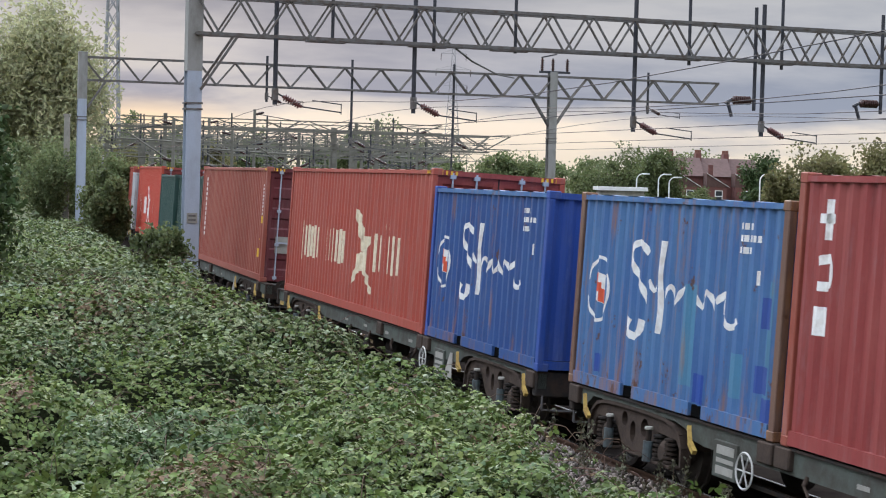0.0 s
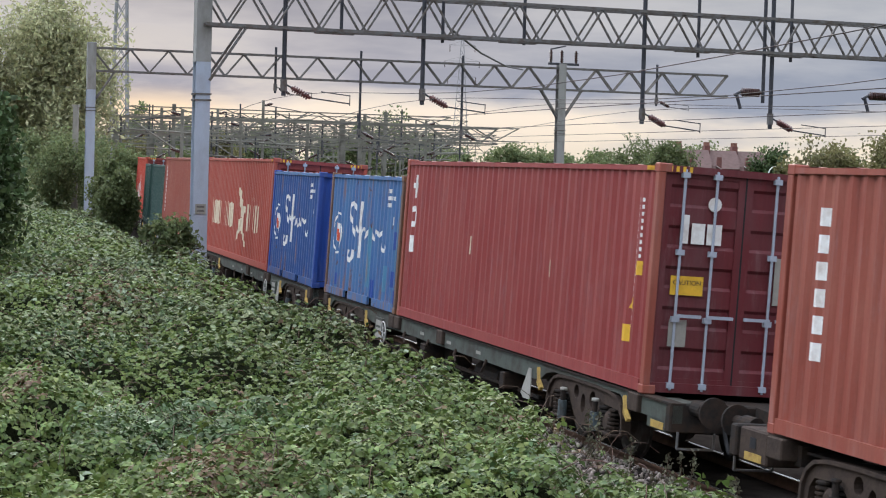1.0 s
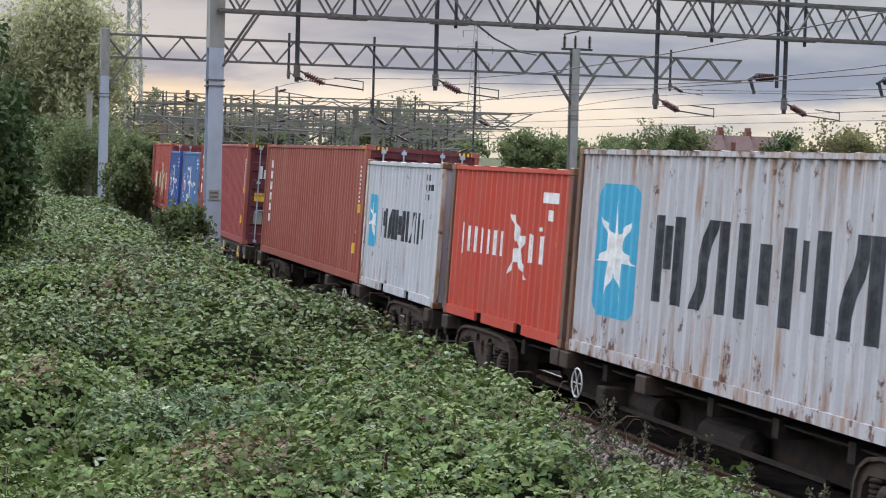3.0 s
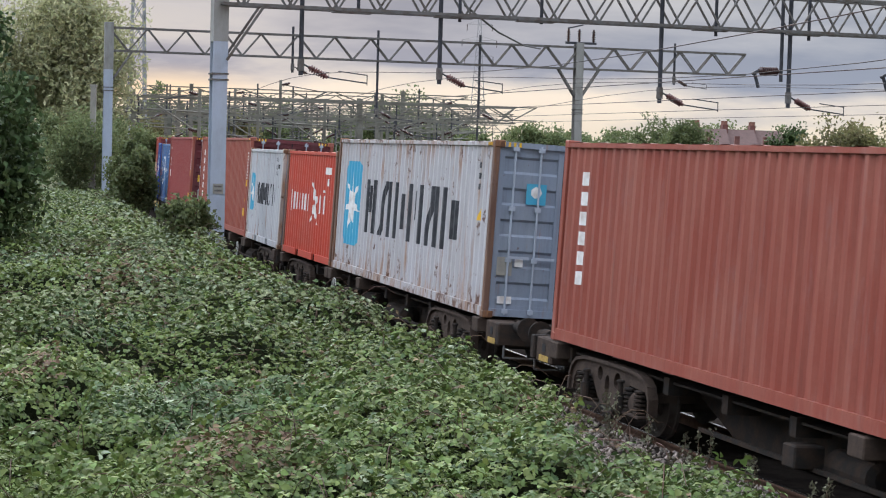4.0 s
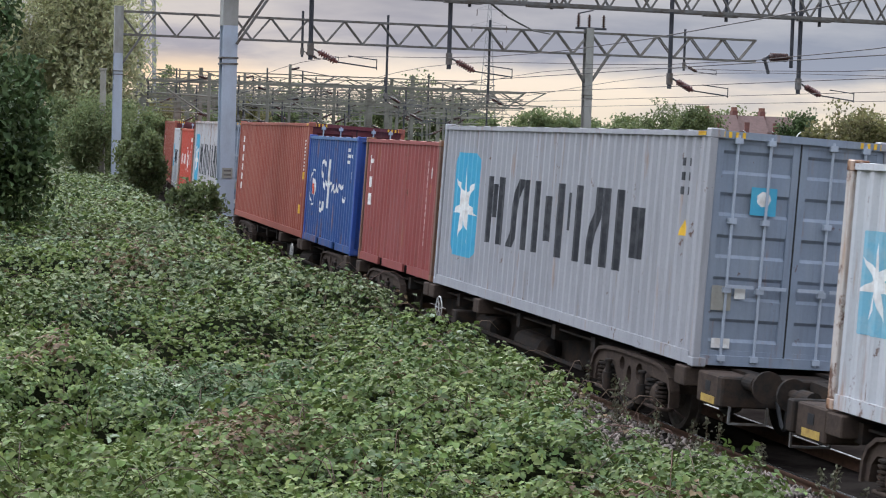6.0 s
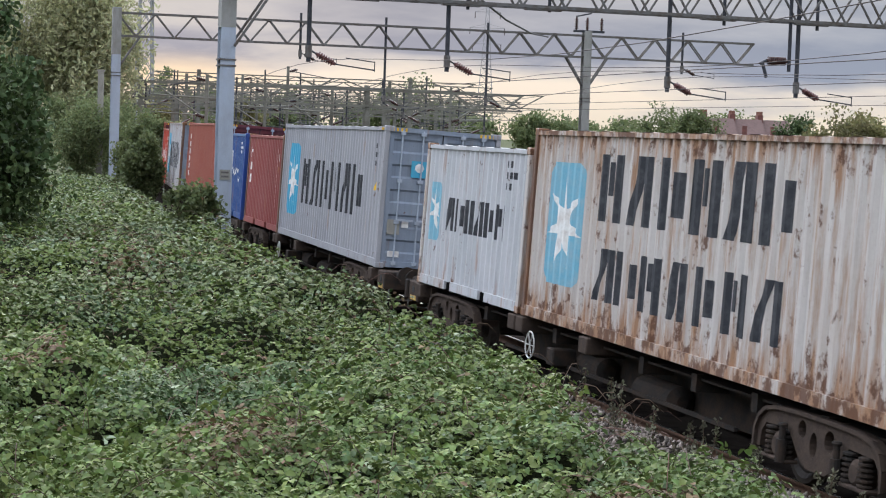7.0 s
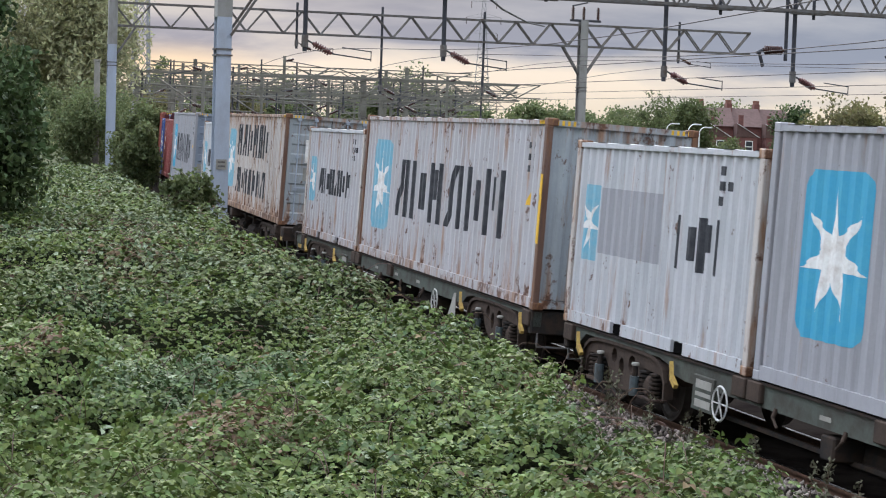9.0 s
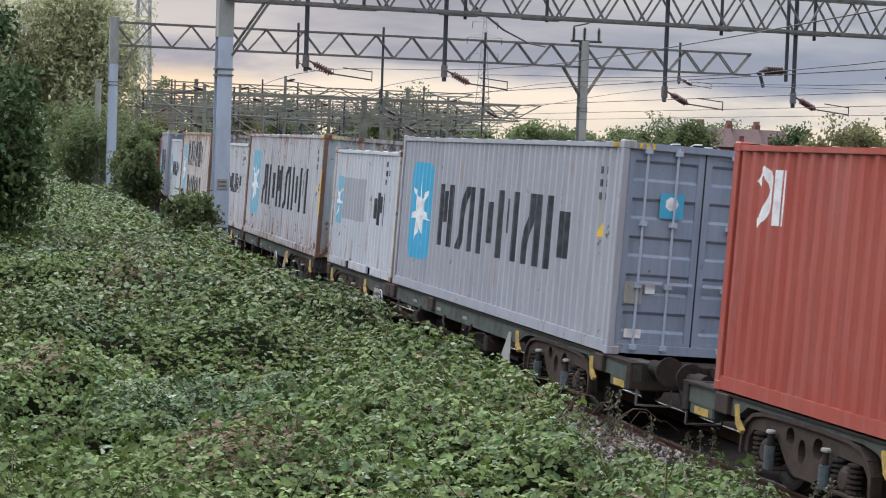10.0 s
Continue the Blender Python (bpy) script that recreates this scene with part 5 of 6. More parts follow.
        hb.matrix_basis = Matrix.Translation((0, wheel_y, 0.57))
        if green:
            bm = bmesh.new()
            lp = [[bm.verts.new((x, y, z)) for y, z in ((-4.85, 0.80), (-4.72, 0.80), (-4.42, 0.40), (-4.55, 0.34), (-4.85, 0.34))] for x in (s * 1.178, s * 1.19)]
            bm.faces.new(lp[0])
            bm.faces.new(lp[1][::-1])
            for k in range(5):
                bm.faces.new((lp[0][k], lp[0][(k + 1) % 5], lp[1][(k + 1) % 5], lp[1][k]))
            part("gusset_plate", bm, M_CONCRETE, w, "pale triangular gusset plate")
            for k, y in enumerate((-2.6, -0.9, 0.8, 2.4)):
                pipe = bar(bmesh.new(), (s * 1.175, y, 0.70), (s * 1.21, y, 0.60), 0.05, n=8)
                bar(pipe, (s * 1.21, y, 0.60), (s * 1.21, y + 0.12 * (-1) ** k, 0.50), 0.035, n=8)
                part("pull_rod", pipe, M_BOGIE, w)
                part("solebar_label", one_box(min(s * 1.171, s * 1.175), max(s * 1.171, s * 1.175), y + 0.35, y + 0.60, 0.74, 0.79), M_CONCRETE, w, "small pale label")
        for e in (-1, 1):
            if ends[e] == h:
                continue
            he = ends[e]
            xa, xb = sorted((s * 0.72, s * 1.16))
            ya, yb = sorted((e * (h + 0.12), e * (he - 0.17)))
            end = part("end_frame", one_box(xa, xb, ya, yb, 0.56, 0.93, bevel=0.02), M_SOLEBAR if green else M_BOGIE, w, "boxed steel end frame")
            # thin black plate stands for the shaded inside of a square hole
            part("lifting_hole", one_box(min(s * 1.161, s * 1.166), max(s * 1.161, s * 1.166), (ya + yb) / 2 - 0.07, (ya + yb) / 2 + 0.07, 0.72, 0.84), M_RUBBER, end)
            part("end_label", one_box(min(s * 1.161, s * 1.166), max(s * 1.161, s * 1.166), (ya + yb) / 2 - 0.22, (ya + yb) / 2 + 0.18, 0.58, 0.67), M_YELLOW_PAINT, end)
            bm = bmesh.new()
            lathe(bm, [(e * he, 0.10), (e * (he + 0.28), 0.10), (e * (he + 0.28), 0.07), (e * (he + 0.50), 0.07), (e * (he + 0.50), 0.19), (e * (he + 0.54), 0.19)], "y", (s * 0.87, 0, 0.90), 16)
            part("buffer", bm, M_STEEL_DARK, w)
    for y in np.linspace(-h + 0.4, h - 0.4, 11):
        part("cross_member", one_box(-1.06, 1.06, y - 0.08, y + 0.08, 0.66, 0.88), M_STEEL_DARK, w)
    part("centre_sill", one_box(-0.28, 0.28, -ends[-1], ends[1], 0.52, 0.86), M_STEEL_DARK, w)
    part("deck_plate", one_box(-1.0, 1.0, -h + 0.3, h - 0.3, 0.80, 0.83), M_STEEL_DARK, w)
    for e in (-1, 1):
        he = ends[e]
        y0, y1 = sorted((e * he, e * (he - 0.16)))
        part("headstock", one_box(-1.20, 1.20, y0, y1, 0.58, 0.94, bevel=0.02), M_STEEL_DARK, w)
        part("coupling", bar(bmesh.new(), (0, e * he, 0.86), (0, e * (he + 0.50), 0.84), 0.16), M_STEEL_DARK, w)
        bm = bmesh.new()
        for i in range(8):
            a, b = i / 8, (i + 1) / 8
            bar(bm, (-0.5 - 0.1 * a, e * (he + 0.5 * math.sin(a * 1.6)), 0.75 - 0.35 * math.sin(a * math.pi)), (-0.5 - 0.1 * b, e * (he + 0.5 * math.sin(b * 1.6)), 0.75 - 0.35 * math.sin(b * math.pi)), 0.05, n=8)
        part("air_hose", bm, M_RUBBER, w)
        rail_bm = bar(bmesh.new(), (-1.1, e * (he + 0.03), 0.60), (-1.1, e * (he + 0.03), 0.40), 0.025)
        bar(rail_bm, (-1.1, e * (he + 0.03), 0.40), (-0.62, e * (he + 0.03), 0.40), 0.025)
        bar(rail_bm, (-0.62, e * (he + 0.03), 0.40), (-0.62, e * (he + 0.03), 0.60), 0.025)
        part("shunter_handrail", rail_bm, M_GALV_OLD, w)
        if he > h:
            part("end_plate", one_box(-0.72, 0.72, min(e * h, e * (he - 0.16)), max(e * h, e * (he - 0.16)), 0.86, 0.90), M_STEEL_DARK, w)
    part("brake_cylinder", lathe(bmesh.new(), [(-0.5, 0.1), (-0.45, 0.19), (0.45, 0.19), (0.5, 0.1)], "y", (-0.62, 1.0, 0.40), 16), M_STEEL_DARK, w)
    part("air_tank", lathe(bmesh.new(), [(-0.7, 0.08), (-0.62, 0.2), (0.62, 0.2), (0.7, 0.08)], "y", (-0.66, -1.6, 0.36), 16), M_STEEL_DARK, w)
    part("brake_rigging", bar(bmesh.new(), (-0.9, -4.5, 0.34), (-0.9, 4.5, 0.34), 0.05), M_STEEL_DARK, w)
    for yc in (-7.0, 7.0):
        bogie_into(w, yc, green)
    return w


# wagons front to back: gap behind, then (kind, length in feet)
CONSIST = [
    (3.30, [("red", 40), ("white_plain", 20)]),
    (1.47, [("bird_red", 40), ("green", 20)]),
    (3.30, [("green", 20), ("brown", 40)]),
    (1.256, [("bird_orange", 40), ("script_a", 20)]),
    (3.448, [("script_b", 20), ("maroon", 40)]),
    (0.67, [("brown_col", 40), ("star_white", 20)]),
    (3.395, [("bird_bright", 20), ("star_rust", 40)]),
    (0.79, [("brown_col", 40), ("script_c", 20)]),
    (3.456, [("maroon_small", 20), ("star_grey", 40)]),
    (3.414, [("star_white2", 20), ("star_two", 40)]),
    (1.378, [("star_rusty", 20), ("star_streak", 40)]),
    (3.497, [("star_half", 20), ("star_clean", 40)]),
    (3.0, [("red_end", 40), ("red", 20)]),
]
FT = {20: 6.058, 40: 12.192}
GAP_IN = 0.173


def make_box(kind, ft):
    L, L2 = FT[ft], FT[ft] / 2
    H, S = 2.896, 2.591
    if kind in ("red", "red_end"):
        c = container(L, H, P_ORANGE, P_MAROON, "orange-red corrugated container on a flat wagon")
        if kind == "red_end":
            part("roundel", side_mark(stroke([(L2 - 0.62, 2.42), (L2 - 0.78, 2.58), (L2 - 0.94, 2.36), (L2 - 0.80, 2.05), (L2 - 0.62, 1.98)], 0.11) + [rect(L2 - 1.12, 2.28, 0.10, 0.62), rect(L2 - 1.30, 2.28, 0.07, 0.62)]), M_WHITE, c, "white angular mark")
    elif kind == "white_plain":
        c = container(L, S, P_WHITE, P_GREY, "plain white corrugated container on a flat wagon")
    elif kind == "bird_red":
        c = container(L, H, P_BRIGHT, P_MAROON, "red container with a white bird emblem and wordmark")
        marks_bird(c, L2, 1.0, M_WHITE)
    elif kind == "green":
        c = container(L, S, P_GREEN, P_GREEN, "dark green corrugated twenty-foot container", doors=False)
    elif kind == "brown":
        c = container(L, H, P_BROWN, P_MAROON_END, "faded brown-red container with maroon doors")
        marks_column(c, L2, 2.55, 12, 0.10, 0.10, 0.05)
        marks_plate(c, L2, H, seed=5)
        end_label(c, L2, -0.72, 0.95, 0.34, 0.42, M_CONCRETE)
    elif kind == "bird_orange":
        c = container(L, H, P_ORANGE, P_MAROON, "orange-red container with a cream bird emblem and wordmark")
        marks_bird(c, L2, 1.18, M_CREAM)
        blocks(c, "code_marking", column_bars(-L2 + 0.7, 2.3, 10, 0.07, 0.13, 0.03, 2), M_CREAM)
    elif kind in ("script_a", "script_b", "script_c"):
        side = P_BLUE_LIGHT if kind == "script_b" else P_BLUE
        c = container(L, S, side, P_NAVY, "blue container with a white swash and flag emblem", frame_mat=P_RUST_POST if kind == "script_b" else P_NAVY, doors=False, rail_top=P_BLUE_LIGHT)
        marks_script(c)
        if kind == "script_b":
            blocks(c, "repaint_patch", [rect(-2.62, 1.35, 0.22, 0.34), rect(-2.6, 0.62, 0.3, 0.30), rect(-1.0, 0.35, 0.28, 0.34), rect(2.1, 0.35, 0.22, 0.24), rect(-2.72, 0.28, 0.3, 0.3)], P_NAVY, "dark blue repaint patch", x=-1.1925)
            blocks(c, "repaint_patch", [rect(-0.62, 0.95, 0.42, 1.2), rect(-2.68, 1.0, 0.18, 1.4), rect(-1.9, 0.6, 0.3, 0.5)], P_TEAL, "pale blue repaint patch", x=-1.1922)
    elif kind == "maroon":
        c = container(L, H, P_MAROON, P_MAROON_END, "maroon container with dark doors and silver lock rods", frame_mat=P_BROWN)
        blocks(c, "upright_wordmark", stroke([(L2 - 0.62, 2.62), (L2 - 0.62, 2.2)], 0.12) + [rect(L2 - 0.62, 2.42, 0.32, 0.10)] + stroke([(L2 - 0.5, 1.98), (L2 - 0.72, 2.0), (L2 - 0.74, 1.75), (L2 - 0.5, 1.72)], 0.10) + [rect(L2 - 0.6, 1.36, 0.28, 0.30)], M_WHITE)
        blocks(c, "scuff", [rect(1.9, 1.5, 0.022, 0.3), rect(-2.2, 1.35, 0.022, 0.24)], M_CREAM)
        marks_plate(c, L2, H, seed=3)
        for xx, ww, hh in ((-0.80, 0.10, 0.36), (-0.62, 0.18, 0.26), (-0.40, 0.20, 0.26)):
            end_label(c, L2, xx, 2.04 + (0.05 if hh > 0.3 else 0), ww, hh, M_WHITE, "wordmark")
        disc = lathe(bmesh.new(), [(-L2 + 0.028, 0.09), (-L2 + 0.036, 0.09)], "y", (-0.42, 0, 2.42), 16)
        part("round_plate", disc, M_WHITE, c)
        end_label(c, L2, -0.72, 1.38, 0.44, 0.24, M_YELLOW, "caution_label")
        end_text(c, L2, "CAUTION", -0.72, 1.42, 0.085)
        end_label(c, L2, -0.80, 0.78, 0.24, 0.34, M_CONCRETE)
        end_label(c, L2, 0.62, 1.50, 0.30, 0.6, M_CONCRETE)
    elif kind == "brown_col":
        c = container(L, H, P_BROWN, P_MAROON_END, "brown-red container with a white upright wordmark")
        marks_column(c, L2, 2.45, 6, 0.20, 0.19, 0.09, 4)
        marks_plate(c, L2, H, seed=8)
    elif kind == "star_white":
        c = container(L, S, P_WHITE, P_GREY, "white container with a sky-blue star panel and black blocks", frame_mat=P_GREY_RUST)
        marks_star(c, L2, S, 0, small=True)
        blocks(c, "code_marking", code_bars(-2.1, 2.36, (2, 4, 2), 0.5, 0.11, 0.07, 5), M_BLACK)
    elif kind == "bird_bright":
        c = container(L, S, P_BRIGHT, P_ORANGE, "bright red-orange container with a white bird emblem", frame_mat=P_RUST_POST, doors=False)
        marks_bird(c, L2, 0.60, M_WHITE, 1.34, kz=0.60)
        blocks(c, "code_marking", [rect(-2.05, 2.13, 0.72, 0.16), rect(-2.1, 1.87, 0.26, 0.16), rect(-2.38, 1.55, 0.09, 0.26)], M_WHITE)
    elif kind in ("star_rust", "star_streak", "star_grey", "star_clean"):
        side = P_GREY if kind in ("star_grey", "star_clean") else P_WHITE_RUST
        c = container(L, H, side, P_DOOR_RUST if kind == "star_streak" else P_DOOR_GREY, "grey container with a sky-blue star panel and black block wordmark" if side is P_GREY else "white rust-streaked container with a sky-blue star panel and black blocks",
                      frame_mat=P_GREY if side is P_GREY else P_RUST_POST, doors=kind != "star_streak")
        marks_star(c, L2, H, {"star_rust": 0, "star_streak": 1, "star_grey": 0, "star_clean": 0}[kind], fade=kind == "star_streak")
        blocks(c, "code_marking", code_bars(-L2 + 0.75, 2.52, (2, 2, 2), 0.35, 0.1, 0.08, 5), M_BLACK)
        blocks(c, "hazard_label", [[(-L2 + 0.85, 1.55), (-L2 + 0.65, 1.55), (-L2 + 0.75, 1.75)]], M_YELLOW)
        if kind == "star_streak":
            part("warning_strip", one_box(-1.224, -1.2155, -L2 + 0.02, -L2 + 0.12, 1.0, 2.05), M_YELLOW, c, "tall yellow warning strip on the corner post")
        else:
            end_label(c, L2, -0.45, 2.05, 0.34, 0.34, M_CYAN)
            part("door_star", lathe(bmesh.new(), [(-L2 + 0.026, 0.05), (-L2 + 0.031, 0.11)], "y", (-0.45, 0, 2.08), 7), M_WHITE, c)
            end_label(c, L2, -0.9, 0.85, 0.26, 0.30, M_CONCRETE)
            end_label(c, L2, -0.66, 0.93, 0.14, 0.16, M_WHITE)
            end_label(c, L2, -0.86, 0.30, 0.24, 0.12, M_WHITE)
    elif kind == "star_two":
        c = container(L, H, P_GREY_RUST, P_DOOR_RUST, "rust-streaked white container with star panel and two block wordmarks", frame_mat=P_RUST_POST)
        marks_star(c, L2, H, 0, rows=2, fade=True)
        end_label(c, L2, -0.42, 1.95, 0.46, 0.60, M_WHITE)
        end_label(c, L2, -0.52, 1.35, 0.30, 0.34, M_CONCRETE)
    elif kind in ("star_white2", "star_rusty"):
        c = container(L, S, P_WHITE if kind == "star_white2" else P_WHITE_RUST, P_DOOR_RUST, "worn white container with a faded star panel and black blocks", frame_mat=P_GREY_RUST, rail_top=P_WHITE)
        marks_star(c, L2, S, 1, fade=True, small=True)
        blocks(c, "code_marking", code_bars(-2.1, 2.36, (2, 4, 2), 0.5, 0.11, 0.07, 5), M_BLACK)
    elif kind == "star_half":
        c = container(L, S, P_WHITE, P_DOOR_GREY, "worn white container with a patched star panel and two black blocks", frame_mat=P_GREY_RUST, rail_top=P_WHITE)
        part("emblem_panel", side_mark([emblem(2.38, 1.45, 0.62, 1.05)]), M_CYAN_FADE, c, "faded sky-blue emblem panel")
        part("emblem_star", side_mark(star(2.38, 1.45, 0.42, sy=0.7), x=-1.195), M_WHITE, c)
        blocks(c, "wordmark", block_word(-0.55, -2.0, 1.05, 1.72, 2, 0.17, 2), M_BLACK, "black block wordmark")
        part("repaint_patch", side_mark([[(1.98, 1.95), (-0.2, 1.95), (-0.2, 1.05), (1.98, 1.05)]], x=-1.1925), P_GREY, c, "grey repainted patch")
        blocks(c, "code_marking", code_bars(-2.0, 2.36, (2, 4, 2), 0.5, 0.11, 0.07, 5), M_BLACK)
    elif kind == "maroon_small":
        c = container(L, S, P_MAROON_FADE, P_MAROON_END, "faded maroon twenty-foot container with a white upright wordmark", frame_mat=P_RUST_POST)
        blocks(c, "upright_wordmark", [rect(L2 - 0.45, 2.05, 0.10, 0.34), rect(L2 - 0.45, 2.1, 0.26, 0.09), rect(L2 - 0.45, 1.66, 0.24, 0.22), rect(L2 - 0.45, 1.30, 0.26, 0.24)], M_WHITE)
        blocks(c, "code_marking", column_bars(-L2 + 0.86, 2.2, 12, 0.10, 0.10, 0.035, 6) + column_bars(-L2 + 0.66, 1.25, 6, 0.10, 0.10, 0.035, 7), M_PINK)
        blocks(c, "code_panel", [rect(-L2 + 0.62, 1.98, 0.16, 0.20)], M_WHITE)
        blocks(c, "hazard_label", [rect(-L2 + 0.66, 1.66, 0.14, 0.17)], M_YELLOW)
    return c


ROWS = [i * 0.5 for i in range(21)]
MOVERS = []


def build_train():
    s = 3.30 + FT[40] + FT[20] + GAP_IN
    made = {}
    for i, (gap, boxes) in enumerate(CONSIST):
        total = FT[40] + FT[20] + GAP_IN
        mid = s - total / 2
        before = CONSIST[i - 1][0] if i else 3.3
        long_front, green = boxes[0][1] == 40, i in (0, 1, 2, 3, 4, 10, 11, 12)
        wheel_y = -3.8 if i == 10 else (-3.4 if long_front else 3.62) if green else (-2.15 if long_front else 2.2)
        key = (long_front, green, 0.95 if before > 2 else 0.0, 0.95 if gap > 2 else 0.0, wheel_y)
        if key not in made:
            made[key] = w = build_wagon(total - 0.1, *key, "flat container wagon with green-grey beams and brown bogies" if key[1] else "dark grimy flat container wagon with a central spine")
        else:
            w = copy_thing(made[key], Matrix.Identity(4))
        MOVERS.append((w, mid, Matrix.Identity(4)))
        front = total / 2
        for kind, ft in boxes:
            c = make_box(kind, ft)
            MOVERS.append((c, mid, Matrix.Translation((0, front - FT[ft] / 2, DECK))))
            front -= FT[ft] + GAP_IN
        s -= total + gap


build_train()


def motions():
    for ob, mid, local in MOVERS:
        walk(ob, [(t, wagon_pose(mid + travelled(t)) @ local) for t in ROWS])
        for axle in [o for o in ob.children_recursive if o.name.startswith("wheelset")]:
            at = Matrix.Translation(axle.location)
            walk(axle, [(k / FPS, at @ Matrix.Rotation(-travelled(k / FPS) / WHEEL_R, 4, "X")) for k in range(10 * FPS + 1)])



# ---- vegetation ----


def leaf_mesh(name, pos, size, material, up=0.5, length=1.5, rng=None, fold=0.25):
    """Many small folded leaves: position (n, 3), size (n,)."""
    rng = rng or RNG
    n = len(pos)
    nor = rng.normal(size=(n, 3)) * (1 - up) + np.array([0, 0, up * 1.5])
    nor /= np.linalg.norm(nor, axis=1, keepdims=True)
    a = rng.normal(size=(n, 3))
    a -= nor * (a * nor).sum(1, keepdims=True)
    a /= np.linalg.norm(a, axis=1, keepdims=True)
    return leaf_arrays(name, pos, size, nor, a, material, length, fold)


def leaf_arrays(name, pos, size, nor, a, material, length, fold):
    n = len(pos)
    b = np.cross(nor, a)
    s = size[:, None]
    v = np.stack([pos - a * s * length / 2, pos + b * s * 0.5 + nor * s * fold - a * s * 0.1, pos + a * s * length / 2, pos - b * s * 0.5 + nor * s * fold - a * s * 0.1], 1).reshape(-1, 3)
    k = np.arange(n) * 4
    f = np.stack([np.stack([k, k + 2, k + 1], 1), np.stack([k, k + 3, k + 2], 1)], 1).reshape(-1, 3)
    return arrays_mesh(name, v, f, material)


def broad_leaves(name, pos, size, nor, a, material, length=1.25, droop=0.22):
    """Oval leaves with a midrib fold and a drooping tip, eight corners each."""
    n = len(pos)
    b = np.cross(nor, a)
    s = size[:, None]
    L = s * length
    root, m1, m2, tip = pos, pos + a * L * 0.35 + nor * s * 0.05, pos + a * L * 0.7 - nor * s * droop * 0.35, pos + a * L - nor * s * droop
    w1, w2 = b * s * 0.42, b * s * 0.36
    rise = nor * s * 0.13
    v = np.stack([root, m1 - w1 + rise, m1, m1 + w1 + rise, m2 - w2 + rise, m2, m2 + w2 + rise, tip], 1).reshape(-1, 3)
    k = (np.arange(n) * 8)[:, None]
    tri = np.array([[0, 2, 1], [0, 3, 2], [1, 2, 5], [1, 5, 4], [2, 3, 6], [2, 6, 5], [4, 5, 7], [5, 6, 7]])
    return arrays_mesh(name, v, (k[:, None, :] + tri[None]).reshape(-1, 3), material)


def unit(v):
    return v / np.linalg.norm(v, axis=1, keepdims=True)


def brambles():
    n = 165000
    # more leaves where the ground is near
    y = 8.0 * (95.0 / 8.0) ** RNG.random(n)
    left = -0.27 * y - 1.5
    right = np.interp(y, Y_TABLE, X_TABLE) - 2.3
    x = left + (right - left) * RNG.random(n)
    d = off_track(x, y)
    keep = RNG.random(n) < np.clip((d - 2.3 - 1.1 * np.clip((24 - y) / 5, 0, 1) - 0.9 * np.clip((21 - y) / 3, 0, 1)) / 0.9, 0.02, 1)
    x, y = x[keep], y[keep]
    n = len(x)
    z = canopy(x, y) - RNG.exponential(0.18, n) + RNG.exponential(0.03, n)
    size = np.clip(0.0012 * y + 0.035, 0.05, 0.10) * RNG.uniform(0.7, 1.3, n)
    # the mass leans out of its own slope
    e = 0.12
    gx, gy = (canopy(x + e, y) - canopy(x - e, y)) / (2 * e), (canopy(x, y + e) - canopy(x, y - e)) / (2 * e)
    out = unit(np.stack([-gx * 0.55, -gy * 0.55, np.ones(n)], 1) + RNG.normal(0, 0.26, (n, 3)))
    a = RNG.normal(size=(n, 3))
    a = unit(a - out * (a * out).sum(1, keepdims=True))
    b = np.cross(out, a)
    P = np.stack([x, y, z], 1)
    patch = field(x, y, 1.7, 5.0) * 0.6 + field(x, y, 0.6, 9.0) * 0.4
    dryp = field(x, y, 1.3, 21.0) * 0.6 + field(x, y, 0.5, 2.0) * 0.4
    # paler leaves gain share with distance: low-angle sky sheen put into colour
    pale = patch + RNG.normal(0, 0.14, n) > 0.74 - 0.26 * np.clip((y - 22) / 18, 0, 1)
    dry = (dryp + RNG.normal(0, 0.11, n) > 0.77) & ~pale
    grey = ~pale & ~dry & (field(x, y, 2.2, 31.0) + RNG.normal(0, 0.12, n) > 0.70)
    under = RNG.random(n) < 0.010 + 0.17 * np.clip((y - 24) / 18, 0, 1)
    far_sheen = ~pale & ~dry & ~grey & ~under & (RNG.random(n) < 0.8 * np.clip((y - 19) / 13, 0, 1))
    # three leaflets to a leaf
    pos, sz, nr, ax, sel = [], [], [], [], []
    for ang, k in ((0.0, 1.0), (1.25, 0.85), (-1.25, 0.85)):
        di = a * math.cos(ang) + b * math.sin(ang)
        pos.append(P + di * size[:, None] * 0.15)
        nn = unit(out + RNG.normal(0, 0.22, (n, 3)))
        sz.append(size * k)
        nr.append(nn)
        ax.append(unit(di - nn * (di * nn).sum(1, keepdims=True)))
        sel.append(np.arange(n))
    pos, sz, nr, ax, sel = (np.concatenate(q) for q in (pos, sz, nr, ax, sel))
    close = pos[:, 1] < 22
    for msk, m, lab in ((far_sheen, M_BRAMBLE_SHEEN, "pale green bramble leaves further along the bank, sky sheen in their colour"), (~pale & ~dry & ~grey & ~under & ~far_sheen, M_BRAMBLE, "dense green bramble leaves over the bank"), (grey & ~under, M_BRAMBLE_GREY, "dull blue-green bramble leaves over the bank"),
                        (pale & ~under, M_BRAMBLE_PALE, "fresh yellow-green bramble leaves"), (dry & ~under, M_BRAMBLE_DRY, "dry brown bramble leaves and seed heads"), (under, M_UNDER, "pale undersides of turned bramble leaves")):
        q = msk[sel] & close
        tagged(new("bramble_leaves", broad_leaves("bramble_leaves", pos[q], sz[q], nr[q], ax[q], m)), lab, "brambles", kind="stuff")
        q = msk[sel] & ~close
